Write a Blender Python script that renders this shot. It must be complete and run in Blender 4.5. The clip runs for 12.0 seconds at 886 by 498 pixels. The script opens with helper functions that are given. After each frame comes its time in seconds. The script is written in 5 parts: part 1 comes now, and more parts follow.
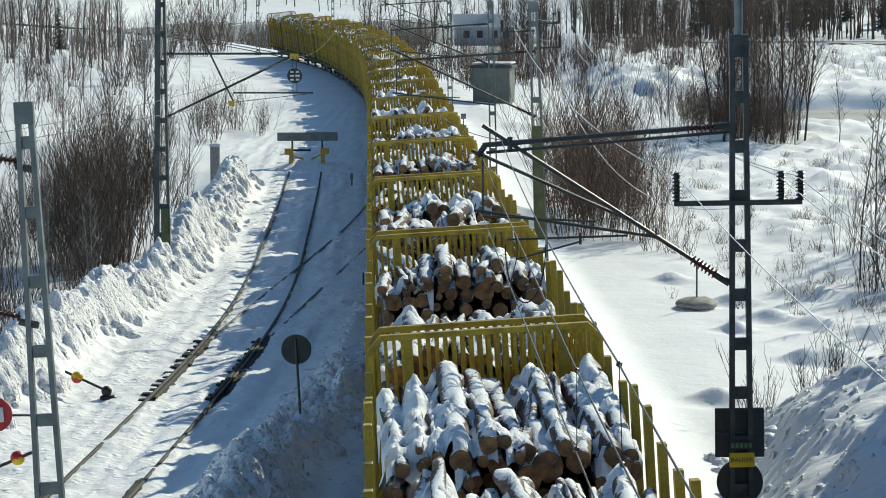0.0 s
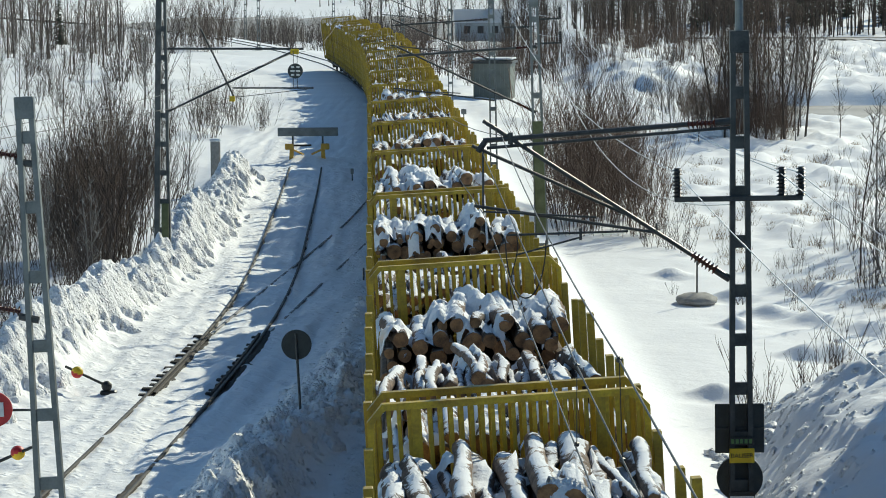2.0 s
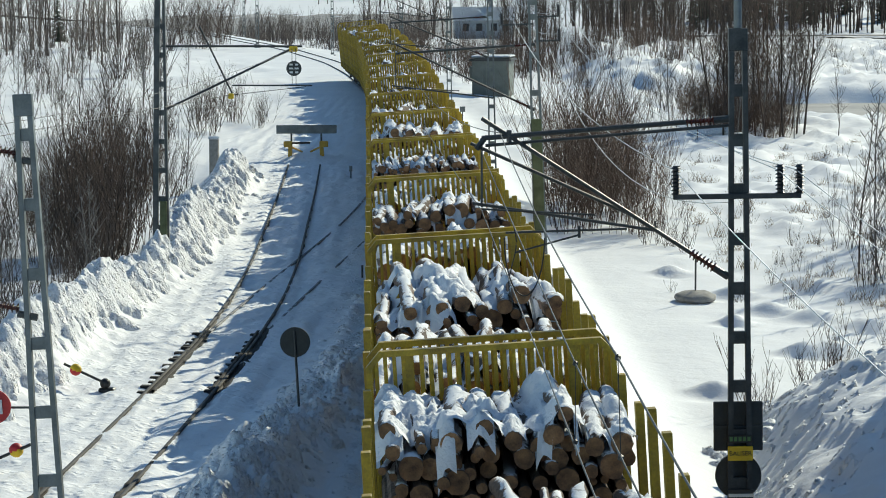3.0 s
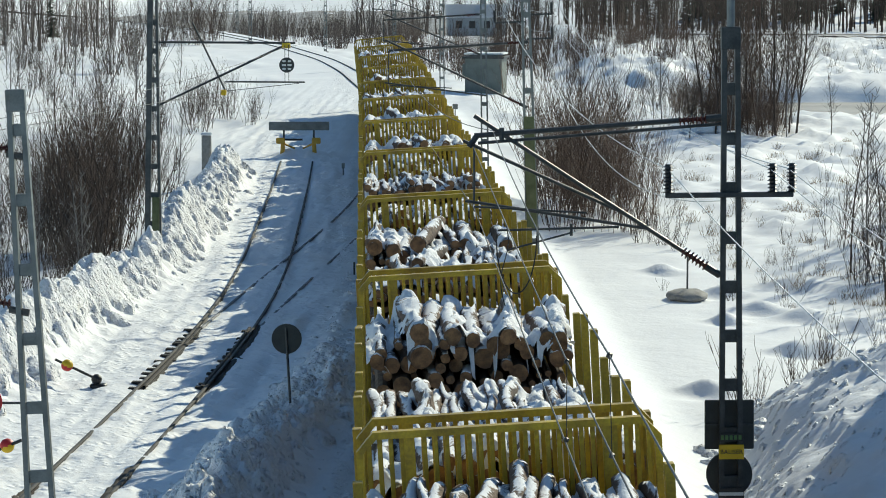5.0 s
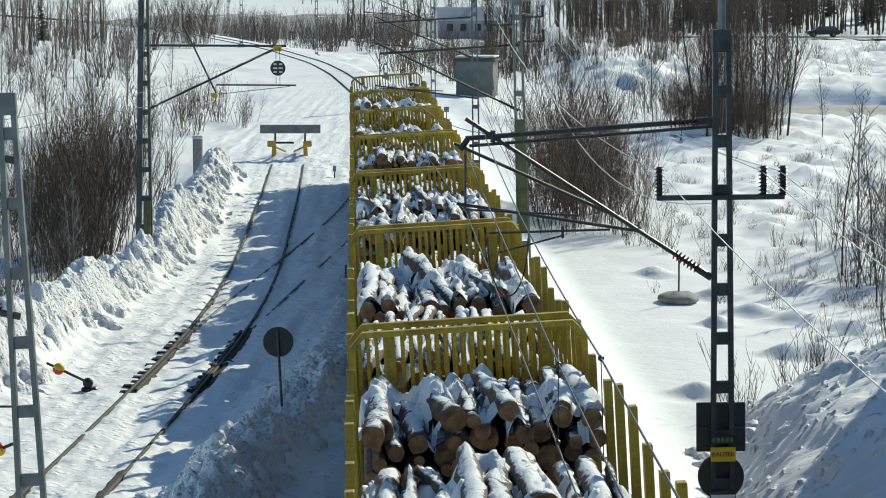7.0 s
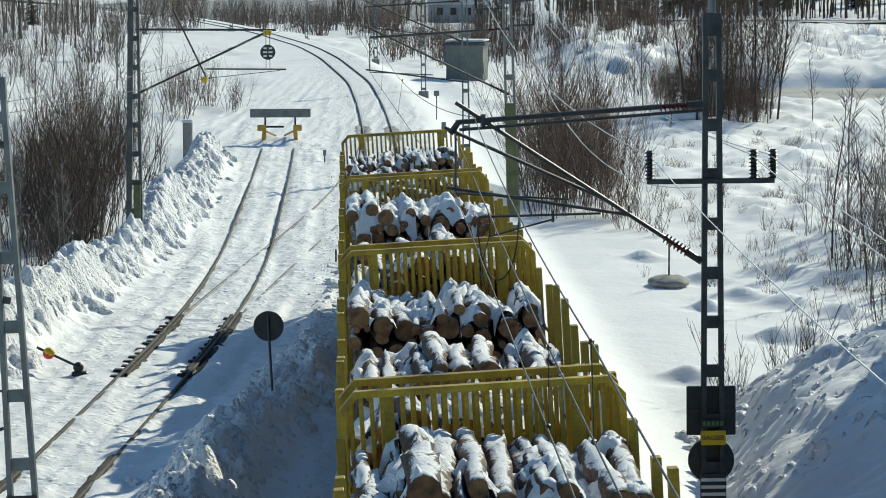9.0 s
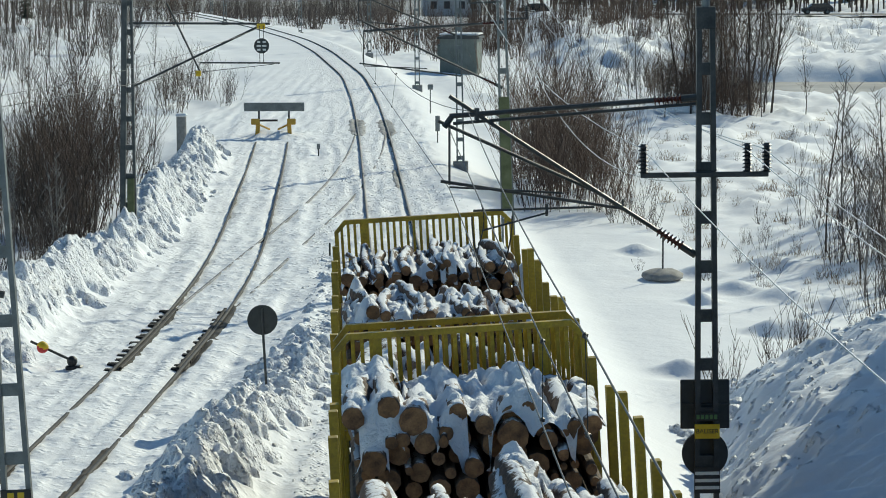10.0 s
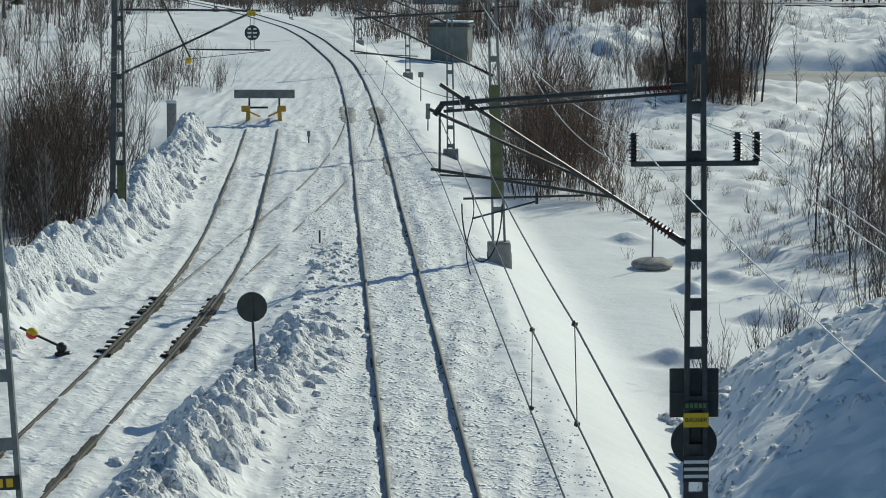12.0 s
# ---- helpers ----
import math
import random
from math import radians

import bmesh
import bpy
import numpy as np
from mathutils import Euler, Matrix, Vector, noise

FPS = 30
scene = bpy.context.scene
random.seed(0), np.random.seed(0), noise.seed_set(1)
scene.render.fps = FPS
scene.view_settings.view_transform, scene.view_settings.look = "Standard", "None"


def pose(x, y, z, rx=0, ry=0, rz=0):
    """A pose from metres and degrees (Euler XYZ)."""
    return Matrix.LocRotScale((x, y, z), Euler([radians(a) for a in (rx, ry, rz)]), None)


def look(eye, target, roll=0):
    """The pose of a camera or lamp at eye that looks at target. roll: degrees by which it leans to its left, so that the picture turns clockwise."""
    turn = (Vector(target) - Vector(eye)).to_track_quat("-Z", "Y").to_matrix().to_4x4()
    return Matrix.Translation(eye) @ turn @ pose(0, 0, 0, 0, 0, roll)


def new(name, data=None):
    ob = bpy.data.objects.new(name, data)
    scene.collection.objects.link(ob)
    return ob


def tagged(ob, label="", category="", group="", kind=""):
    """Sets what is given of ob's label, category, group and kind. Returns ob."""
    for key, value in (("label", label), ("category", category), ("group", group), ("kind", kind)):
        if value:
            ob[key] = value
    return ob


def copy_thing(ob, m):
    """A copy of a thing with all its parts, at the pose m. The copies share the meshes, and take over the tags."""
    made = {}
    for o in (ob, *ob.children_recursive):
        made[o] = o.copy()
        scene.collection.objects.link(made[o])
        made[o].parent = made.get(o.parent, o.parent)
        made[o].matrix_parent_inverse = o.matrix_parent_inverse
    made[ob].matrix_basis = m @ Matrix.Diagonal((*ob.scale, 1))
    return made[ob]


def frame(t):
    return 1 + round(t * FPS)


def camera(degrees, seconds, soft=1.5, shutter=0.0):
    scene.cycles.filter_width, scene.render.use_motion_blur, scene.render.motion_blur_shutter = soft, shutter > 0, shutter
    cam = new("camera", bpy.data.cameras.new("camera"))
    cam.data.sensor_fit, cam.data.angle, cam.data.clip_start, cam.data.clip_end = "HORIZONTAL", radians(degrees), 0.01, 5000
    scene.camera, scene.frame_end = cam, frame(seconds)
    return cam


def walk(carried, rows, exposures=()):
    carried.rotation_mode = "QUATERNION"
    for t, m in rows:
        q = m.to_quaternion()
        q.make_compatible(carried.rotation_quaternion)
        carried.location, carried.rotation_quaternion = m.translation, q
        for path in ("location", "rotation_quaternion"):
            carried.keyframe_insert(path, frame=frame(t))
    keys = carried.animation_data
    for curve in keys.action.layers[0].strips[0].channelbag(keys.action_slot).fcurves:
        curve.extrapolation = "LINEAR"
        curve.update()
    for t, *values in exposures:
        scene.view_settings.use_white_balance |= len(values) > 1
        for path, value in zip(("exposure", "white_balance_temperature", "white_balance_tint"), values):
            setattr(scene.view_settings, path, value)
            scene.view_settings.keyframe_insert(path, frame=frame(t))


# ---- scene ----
cam = camera(19.345, 12.0, soft=1.0)
EYE = (0.0, 0.0, 9.27)


def aim(yaw, pitch, roll):
    """Camera pose at the bridge railing from degrees to the right, up, and of roll."""
    a, b = radians(yaw), radians(pitch)
    way = Vector((math.sin(a) * math.cos(b), math.cos(a) * math.cos(b), math.sin(b)))
    return look(EYE, Vector(EYE) + way * 10, roll)


walk(cam, [(t, aim(a, b, c)) for t, a, b, c in (
    (0.0, -0.967, -5.944, -0.295), (0.5, -0.975, -5.996, -0.253), (1.0, -0.993, -6.011, -0.217), (1.5, -0.982, -6.034, -0.195),
    (2.0, -0.974, -6.045, -0.219), (2.5, -0.974, -6.076, -0.221), (3.0, -0.943, -6.099, -0.189), (5.0, -0.767, -6.158, 0.085),
    (5.5, -0.675, -6.17, 0.143), (6.0, -0.618, -6.192, 0.124), (6.5, -0.608, -6.122, 0.085), (7.0, -0.577, -6.095, 0.018),
    (9.0, -0.361, -6.448, -0.019), (9.5, -0.296, -6.515, 0.038), (10.0, -0.225, -6.587, -0.028), (10.5, -0.159, -6.646, 0.045),
    (11.0, -0.107, -6.672, 0.019), (11.5, -0.048, -6.759, 0.088), (12.0, 0.0, -6.855, 0.229))],
     exposures=((0.0, 0.50, 7080, -3), (5.5, 0.50, 7080, -3), (9.5, 0.35, 7020, -4), (12.0, -0.06, 6900, -5)))

# world and sun: clear late-winter noon, sun ahead and to the right
SUN_AZ, SUN_EL = 31.0, 28.6
world = bpy.data.worlds.new("sky")
scene.world = world
world.use_nodes = True
wn = world.node_tree.nodes
sky = wn.new("ShaderNodeTexSky")
sky.sky_type, sky.sun_disc = "NISHITA", False
sky.sun_elevation, sky.sun_rotation = radians(SUN_EL), radians(SUN_AZ)
sky.air_density, sky.dust_density, sky.ozone_density = 0.8, 0.0, 4.0
wn["Background"].inputs[1].default_value = 0.094
world.node_tree.links.new(sky.outputs[0], wn["Background"].inputs[0])
sun = new("sun", bpy.data.lights.new("sun", "SUN"))
sun.data.energy, sun.data.angle, sun.data.color = 3.3, radians(0.53), (1.0, 0.95, 0.87)
az, el = radians(SUN_AZ), radians(SUN_EL)
sun.matrix_world = look((0, 0, 60), Vector((0, 0, 60)) - Vector((math.sin(az) * math.cos(el), math.cos(az) * math.cos(el), math.sin(el))))

# ---- materials ----


def mat(name, a, b, scale=6.0, rough=0.6, metal=0.0, bump=0.0, fine=40.0, island=0.0, per_object=0.0):
    """Two colours mixed by coarse and fine noise, with relief and changing gloss."""
    m = bpy.data.materials.new(name)
    m.use_nodes = True
    n, l = m.node_tree.nodes, m.node_tree.links
    p = n["Principled BSDF"]
    tc = n.new("ShaderNodeTexCoord")
    n1, n2 = n.new("ShaderNodeTexNoise"), n.new("ShaderNodeTexNoise")
    n1.inputs["Scale"].default_value, n1.inputs["Detail"].default_value = scale, 5
    n2.inputs["Scale"].default_value, n2.inputs["Detail"].default_value = fine, 3
    add = n.new("ShaderNodeMath")
    add.operation = "MULTIPLY_ADD"
    add.inputs[1].default_value = 0.45
    ramp = n.new("ShaderNodeValToRGB")
    ramp.color_ramp.elements[0].position, ramp.color_ramp.elements[1].position = 0.5, 0.95
    ramp.color_ramp.elements[0].color, ramp.color_ramp.elements[1].color = (*a, 1), (*b, 1)
    l.new(tc.outputs["Object"], n1.inputs["Vector"])
    l.new(tc.outputs["Object"], n2.inputs["Vector"])
    l.new(n2.outputs["Fac"], add.inputs[0])
    l.new(n1.outputs["Fac"], add.inputs[2])
    l.new(add.outputs[0], ramp.inputs[0])
    colour = ramp.outputs[0]
    if island or per_object:
        hsv = n.new("ShaderNodeHueSaturation")
        rng = n.new("ShaderNodeMapRange")
        k = island or per_object
        rng.inputs[3].default_value, rng.inputs[4].default_value = 1 - k, 1 + k
        src = n.new("ShaderNodeNewGeometry").outputs["Random Per Island"] if island else n.new("ShaderNodeObjectInfo").outputs["Random"]
        l.new(src, rng.inputs[0])
        l.new(rng.outputs[0], hsv.inputs["Value"])
        l.new(colour, hsv.inputs["Color"])
        colour = hsv.outputs[0]
    l.new(colour, p.inputs["Base Color"])
    rr = n.new("ShaderNodeMapRange")
    rr.inputs[3].default_value, rr.inputs[4].default_value = max(0.05, rough - 0.12), min(1, rough + 0.12)
    l.new(n2.outputs["Fac"], rr.inputs[0])
    l.new(rr.outputs[0], p.inputs["Roughness"])
    p.inputs["Metallic"].default_value = metal
    if bump:
        bp = n.new("ShaderNodeBump")
        bp.inputs["Strength"].default_value, bp.inputs["Distance"].default_value = 0.7, bump
        l.new(add.outputs[0], bp.inputs["Height"])
        l.new(bp.outputs[0], p.inputs["Normal"])
    return m


def snow_mat(name, a, b, s1, s2, d1, d2, clod=0.0, clod_scale=9.0):
    """Snow: nearly white, grain and crust at two sizes."""
    m = bpy.data.materials.new(name)
    m.use_nodes = True
    n, l = m.node_tree.nodes, m.node_tree.links
    p = n["Principled BSDF"]
    tc = n.new("ShaderNodeTexCoord")
    noises = []
    for s, d in ((s1, 6), (s2, 4), (0.25, 3)):
        t = n.new("ShaderNodeTexNoise")
        t.inputs["Scale"].default_value, t.inputs["Detail"].default_value = s, d
        l.new(tc.outputs["Object"], t.inputs["Vector"])
        noises.append(t.outputs["Fac"])
    mix = n.new("ShaderNodeMix")
    mix.data_type = "RGBA"
    rng = n.new("ShaderNodeMapRange")
    rng.inputs[1].default_value, rng.inputs[2].default_value = 0.4, 0.7
    l.new(noises[2], rng.inputs[0])
    l.new(rng.outputs[0], mix.inputs[0])
    mix.inputs[6].default_value, mix.inputs[7].default_value = (*a, 1), (*b, 1)
    l.new(mix.outputs[2], p.inputs["Base Color"])
    p.inputs["Roughness"].default_value = 0.7
    p.inputs["Specular IOR Level"].default_value = 0.22
    b1, b2 = n.new("ShaderNodeBump"), n.new("ShaderNodeBump")
    b1.inputs["Distance"].default_value, b2.inputs["Distance"].default_value = d1, d2
    l.new(noises[0], b1.inputs["Height"])
    l.new(noises[1], b2.inputs["Height"])
    l.new(b1.outputs[0], b2.inputs["Normal"])
    last = b2.outputs[0]
    if clod:
        # crumbs of snow, thicker in some stretches than in others
        vo, mul, b3 = n.new("ShaderNodeTexVoronoi"), n.new("ShaderNodeMath"), n.new("ShaderNodeBump")
        warp = n.new("ShaderNodeMapRange")
        warp.inputs[1].default_value, warp.inputs[2].default_value, warp.inputs[3].default_value, warp.inputs[4].default_value = 0.15, 0.55, 1, 0
        vo.inputs["Scale"].default_value, vo.inputs["Randomness"].default_value = clod_scale, 1
        l.new(tc.outputs["Object"], vo.inputs["Vector"])
        l.new(vo.outputs["Distance"], warp.inputs[0])
        some = n.new("ShaderNodeMapRange")
        some.inputs[1].default_value, some.inputs[2].default_value = 0.42, 0.60
        l.new(noises[0], some.inputs[0])
        mul.operation = "MULTIPLY"
        l.new(warp.outputs[0], mul.inputs[0])
        l.new(some.outputs[0], mul.inputs[1])
        b3.inputs["Distance"].default_value = clod
        l.new(mul.outputs[0], b3.inputs["Height"])
        l.new(last, b3.inputs["Normal"])
        last = b3.outputs[0]
    l.new(last, p.inputs["Normal"])
    return m


SNOW = snow_mat("snow", (0.80, 0.81, 0.83), (0.86, 0.87, 0.88), 1.6, 9.0, 0.035, 0.010)
YARDSNOW = snow_mat("packed_yard_snow", (0.80, 0.81, 0.83), (0.86, 0.87, 0.88), 2.6, 12.0, 0.05, 0.024, 0.045, 8.0)
LANESNOW = snow_mat("driven_yard_snow", (0.80, 0.81, 0.83), (0.86, 0.87, 0.88), 1.6, 8.0, 0.05, 0.014, 0.025, 5.0)
LUMP = snow_mat("lumpy_snow", (0.80, 0.81, 0.83), (0.86, 0.87, 0.88), 6.0, 18.0, 0.06, 0.03, 0.05, 11.0)
LOGSNOW = snow_mat("log_snow", (0.78, 0.80, 0.83), (0.86, 0.87, 0.88), 7.0, 25.0, 0.04, 0.02)
STEEL = mat("rail_steel", (0.03, 0.027, 0.025), (0.07, 0.062, 0.056), 3, 0.8, 0.1)
RAILTOP = mat("worn_rail_top", (0.085, 0.088, 0.09), (0.15, 0.155, 0.16), 3, 0.75, 0.1)
RAILDULL = mat("dull_rail_top", (0.045, 0.043, 0.042), (0.11, 0.105, 0.10), 3, 0.9)
FROSTRAIL = mat("frosted_rail", (0.09, 0.088, 0.086), (0.42, 0.42, 0.43), 2.2, 0.9, 0, 0, 14)
DIRTYSNOW = mat("dirty_snow", (0.10, 0.098, 0.095), (0.46, 0.46, 0.46), 3.5, 0.9, 0, 0.03, 16)
RUST = mat("rusty_steel", (0.022, 0.017, 0.014), (0.06, 0.046, 0.036), 4, 0.95, 0.0, 0.004)
WETGROUND = mat("wet_ballast", (0.010, 0.009, 0.008), (0.045, 0.04, 0.036), 14, 0.9, 0, 0.03)
YELLOW = mat("yellow_paint", (0.23, 0.145, 0.014), (0.54, 0.37, 0.022), 3.5, 0.5, 0, 0.002, 30, 0, 0.16)
UNDER = mat("dark_underframe", (0.035, 0.03, 0.026), (0.09, 0.075, 0.06), 5, 0.8, 0.1, 0.004)
CUT = mat("cut_wood", (0.10, 0.055, 0.03), (0.34, 0.185, 0.085), 8, 0.8, 0, 0.004, 50, 0, 0.25)
BARKBODY = mat("load_bark", (0.045, 0.029, 0.020), (0.20, 0.14, 0.10), 9, 0.9, 0, 0.02, 60, 0.35)
CUTBODY = mat("load_cut_wood", (0.10, 0.055, 0.03), (0.34, 0.19, 0.09), 8, 0.8, 0, 0.004, 50, 0.35)
SNOWYBARK = mat("snowy_bark", (0.04, 0.026, 0.019), (0.19, 0.13, 0.095), 9, 0.9, 0, 0.035, 45, 0, 0.4)


def lay_snow(m):
    """Broken snow on the upper side of a material's surface."""
    n, l = m.node_tree.nodes, m.node_tree.links
    p = n["Principled BSDF"]
    old = p.inputs["Base Color"].links[0].from_socket
    tc, geo = n.new("ShaderNodeTexCoord"), n.new("ShaderNodeNewGeometry")
    sep = n.new("ShaderNodeSeparateXYZ")
    l.new(geo.outputs["Normal"], sep.inputs[0])
    acc = sep.outputs[2]
    for scale, k in ((1.6, 1.5), (6.0, 1.1), (22.0, 0.9)):
        t = n.new("ShaderNodeTexNoise")
        t.inputs["Scale"].default_value, t.inputs["Detail"].default_value = scale, 4
        info = n.new("ShaderNodeObjectInfo")
        l.new(tc.outputs["Object"], t.inputs["Vector"])
        t.noise_dimensions = "4D"
        mul = n.new("ShaderNodeMath")
        mul.operation = "MULTIPLY"
        mul.inputs[1].default_value = 40
        l.new(info.outputs["Random"], mul.inputs[0])
        l.new(mul.outputs[0], t.inputs["W"])
        sc = n.new("ShaderNodeMath")
        sc.operation = "MULTIPLY_ADD"
        sc.inputs[1].default_value, sc.inputs[2].default_value = k, -k * 0.5
        l.new(t.outputs["Fac"], sc.inputs[0])
        sm = n.new("ShaderNodeMath")
        l.new(acc, sm.inputs[0])
        l.new(sc.outputs[0], sm.inputs[1])
        acc = sm.outputs[0]
    rng = n.new("ShaderNodeMapRange")
    rng.inputs[1].default_value, rng.inputs[2].default_value = 0.66, 0.84
    l.new(acc, rng.inputs[0])
    mix = n.new("ShaderNodeMix")
    mix.data_type = "RGBA"
    l.new(rng.outputs[0], mix.inputs[0])
    l.new(old, mix.inputs[6])
    mix.inputs[7].default_value = (0.80, 0.82, 0.85, 1)
    l.new(mix.outputs[2], p.inputs["Base Color"])


lay_snow(SNOWYBARK)
GALV = mat("galvanised_steel", (0.12, 0.135, 0.135), (0.21, 0.23, 0.23), 4, 0.5, 0.35)
DARKSTEEL = mat("dark_steel", (0.03, 0.034, 0.036), (0.075, 0.08, 0.08), 5, 0.5, 0.3)
OLDSTEEL = mat("weathered_steel", (0.05, 0.057, 0.06), (0.12, 0.13, 0.13), 4, 0.7, 0.2)
GREENPOLE = mat("mossy_steel", (0.07, 0.085, 0.035), (0.14, 0.155, 0.08), 4, 0.8)
CONCRETE = mat("concrete", (0.20, 0.195, 0.18), (0.34, 0.33, 0.31), 5, 0.9, 0, 0.01)
WIRE = mat("wire", (0.025, 0.024, 0.023), (0.05, 0.048, 0.045), 5, 0.5, 0.4)
ALUWIRE = mat("bright_wire", (0.42, 0.42, 0.42), (0.55, 0.55, 0.55), 5, 0.35, 0.8)
PORCELAIN = mat("brown_porcelain", (0.05, 0.014, 0.010), (0.10, 0.028, 0.02), 6, 0.25)
BLACKINS = mat("black_insulator", (0.012, 0.012, 0.013), (0.03, 0.03, 0.032), 6, 0.35)
SIGNBACK = mat("sign_back", (0.022, 0.027, 0.027), (0.045, 0.05, 0.05), 5, 0.5, 0.1)
SIGNYELLOW = mat("sign_yellow", (0.62, 0.40, 0.01), (0.72, 0.48, 0.02), 6, 0.5)
SIGNWHITE = mat("sign_white", (0.6, 0.6, 0.58), (0.75, 0.75, 0.73), 6, 0.5)
SIGNRED = mat("sign_red", (0.40, 0.015, 0.02), (0.55, 0.03, 0.03), 6, 0.5)
SIGNGREEN = mat("sign_green", (0.07, 0.16, 0.05), (0.10, 0.22, 0.07), 6, 0.5)
BLACK = mat("black_paint", (0.01, 0.01, 0.01), (0.03, 0.03, 0.03), 6, 0.5)
STOPYELLOW = mat("buffer_yellow", (0.46, 0.25, 0.03), (0.60, 0.36, 0.05), 4, 0.6)
HUTWALL = mat("grey_green_sheet", (0.14, 0.16, 0.14), (0.20, 0.22, 0.20), 1.5, 0.7)
HOUSEWALL = mat("pale_wall", (0.30, 0.31, 0.31), (0.40, 0.41, 0.41), 1.5, 0.8)
GREYTWIG = mat("grey_twigs", (0.07, 0.055, 0.047), (0.18, 0.145, 0.125), 3, 0.9, 0, 0, 20, 0.35)
TWIG = mat("twig_bark", (0.038, 0.027, 0.021), (0.105, 0.078, 0.062), 3, 0.9, 0, 0, 20, 0.35)
BROWNTWIG = mat("brown_twigs", (0.06, 0.038, 0.028), (0.15, 0.10, 0.075), 3, 0.9, 0, 0, 20, 0.35)
REDTWIG = mat("reddish_twigs", (0.10, 0.068, 0.052), (0.23, 0.165, 0.125), 3, 0.9, 0, 0, 20, 0.35)
BIRCH = mat("birch_bark", (0.10, 0.09, 0.085), (0.30, 0.28, 0.26), 4, 0.85, 0, 0, 20, 0.4)
SPRUCE = mat("spruce_needles", (0.012, 0.022, 0.012), (0.035, 0.055, 0.028), 3, 0.9, 0, 0, 20, 0.3)
DRYGRASS = mat("dry_grass", (0.16, 0.11, 0.06), (0.30, 0.21, 0.12), 3, 0.9, 0, 0, 20, 0.3)
WATER = mat("river_ice_water", (0.15, 0.12, 0.085), (0.46, 0.42, 0.36), 0.12, 0.5, 0, 0.02, 1.2)
ASPHALT = mat("wet_asphalt", (0.035, 0.035, 0.037), (0.06, 0.06, 0.062), 1, 0.6)
CARPAINT = mat("dark_car_paint", (0.012, 0.012, 0.016), (0.022, 0.022, 0.028), 2, 0.25, 0.3)
GLASS = mat("dark_glass", (0.02, 0.024, 0.028), (0.03, 0.034, 0.04), 2, 0.08)
RUBBER = mat("rubber", (0.012, 0.012, 0.012), (0.025, 0.025, 0.025), 5, 0.8)

# ---- mesh helpers ----


def box(bm, cx, cy, cz, sx, sy, sz, m=None, bevel=0.0, mi=0):
    r = bmesh.ops.create_cube(bm, size=1)
    vs = r["verts"]
    bmesh.ops.scale(bm, vec=(sx, sy, sz), verts=vs)
    bmesh.ops.translate(bm, vec=(cx, cy, cz), verts=vs)
    if bevel:
        es = {e for v in vs for e in v.link_edges}
        vs = list({v for f in bmesh.ops.bevel(bm, geom=list(es), offset=bevel, segments=1, affect="EDGES")["faces"] for v in f.verts} | {v for v in vs if v.is_valid})
    if m is not None:
        bmesh.ops.transform(bm, matrix=m, verts=vs)
    if mi:
        for f in {f for v in vs for f in v.link_faces}:
            f.material_index = mi
    return vs


def rod(bm, p, q, r, r2=None, n=6, mi=0, caps=True):
    """A straight tube from p to q."""
    p, q = Vector(p), Vector(q)
    d = q - p
    rr = bmesh.ops.create_cone(bm, cap_ends=caps, segments=n, radius1=r, radius2=r if r2 is None else r2, depth=d.length)
    m = Matrix.Translation((p + q) / 2) @ d.to_track_quat("Z", "Y").to_matrix().to_4x4()
    bmesh.ops.transform(bm, matrix=m, verts=rr["verts"])
    if mi:
        for f in {f for v in rr["verts"] for f in v.link_faces}:
            f.material_index = mi
    return rr["verts"]


def sheds(bm, p, q, r_core, r_shed, count, n=12):
    """A ribbed insulator turned as one body from p to q."""
    p, q = Vector(p), Vector(q)
    m = Matrix.Translation(p) @ (q - p).to_track_quat("Z", "Y").to_matrix().to_4x4()
    l = (q - p).length
    prof = [(0.001, 0.0), (r_core, 0.0)]
    for i in range(count):
        prof += [(r_core, l * (i + 0.2) / count), (r_shed, l * (i + 0.3) / count), (r_shed * 0.95, l * (i + 0.42) / count), (r_core, l * (i + 0.75) / count)]
    prof += [(r_core, l), (0.001, l)]
    rows = [[bm.verts.new(m @ Vector((r * math.cos(6.2832 * j / n), r * math.sin(6.2832 * j / n), z))) for j in range(n)] for r, z in prof]
    for a, b in zip(rows, rows[1:]):
        for j in range(n):
            bm.faces.new((a[j], a[(j + 1) % n], b[(j + 1) % n], b[j]))


def mesh_of(bm, name, mats, smooth=False):
    me = bpy.data.meshes.new(name)
    bm.to_mesh(me)
    bm.free()
    for m in (mats if isinstance(mats, (list, tuple)) else [mats]):
        me.materials.append(m)
    if smooth:
        me.polygons.foreach_set("use_smooth", [True] * len(me.polygons))
    return me


def part(name, bm, material, parent, label="", m=None, smooth=False):
    ob = new(name, mesh_of(bm, name, material, smooth))
    ob.parent = parent
    if m is not None:
        ob.matrix_basis = m
    if label:
        ob["label"] = label
    return ob


def piece(name, me, parent, m):
    """One more object on a mesh that is shared."""
    ob = new(name, me)
    ob.parent = parent
    ob.matrix_basis = m
    return ob


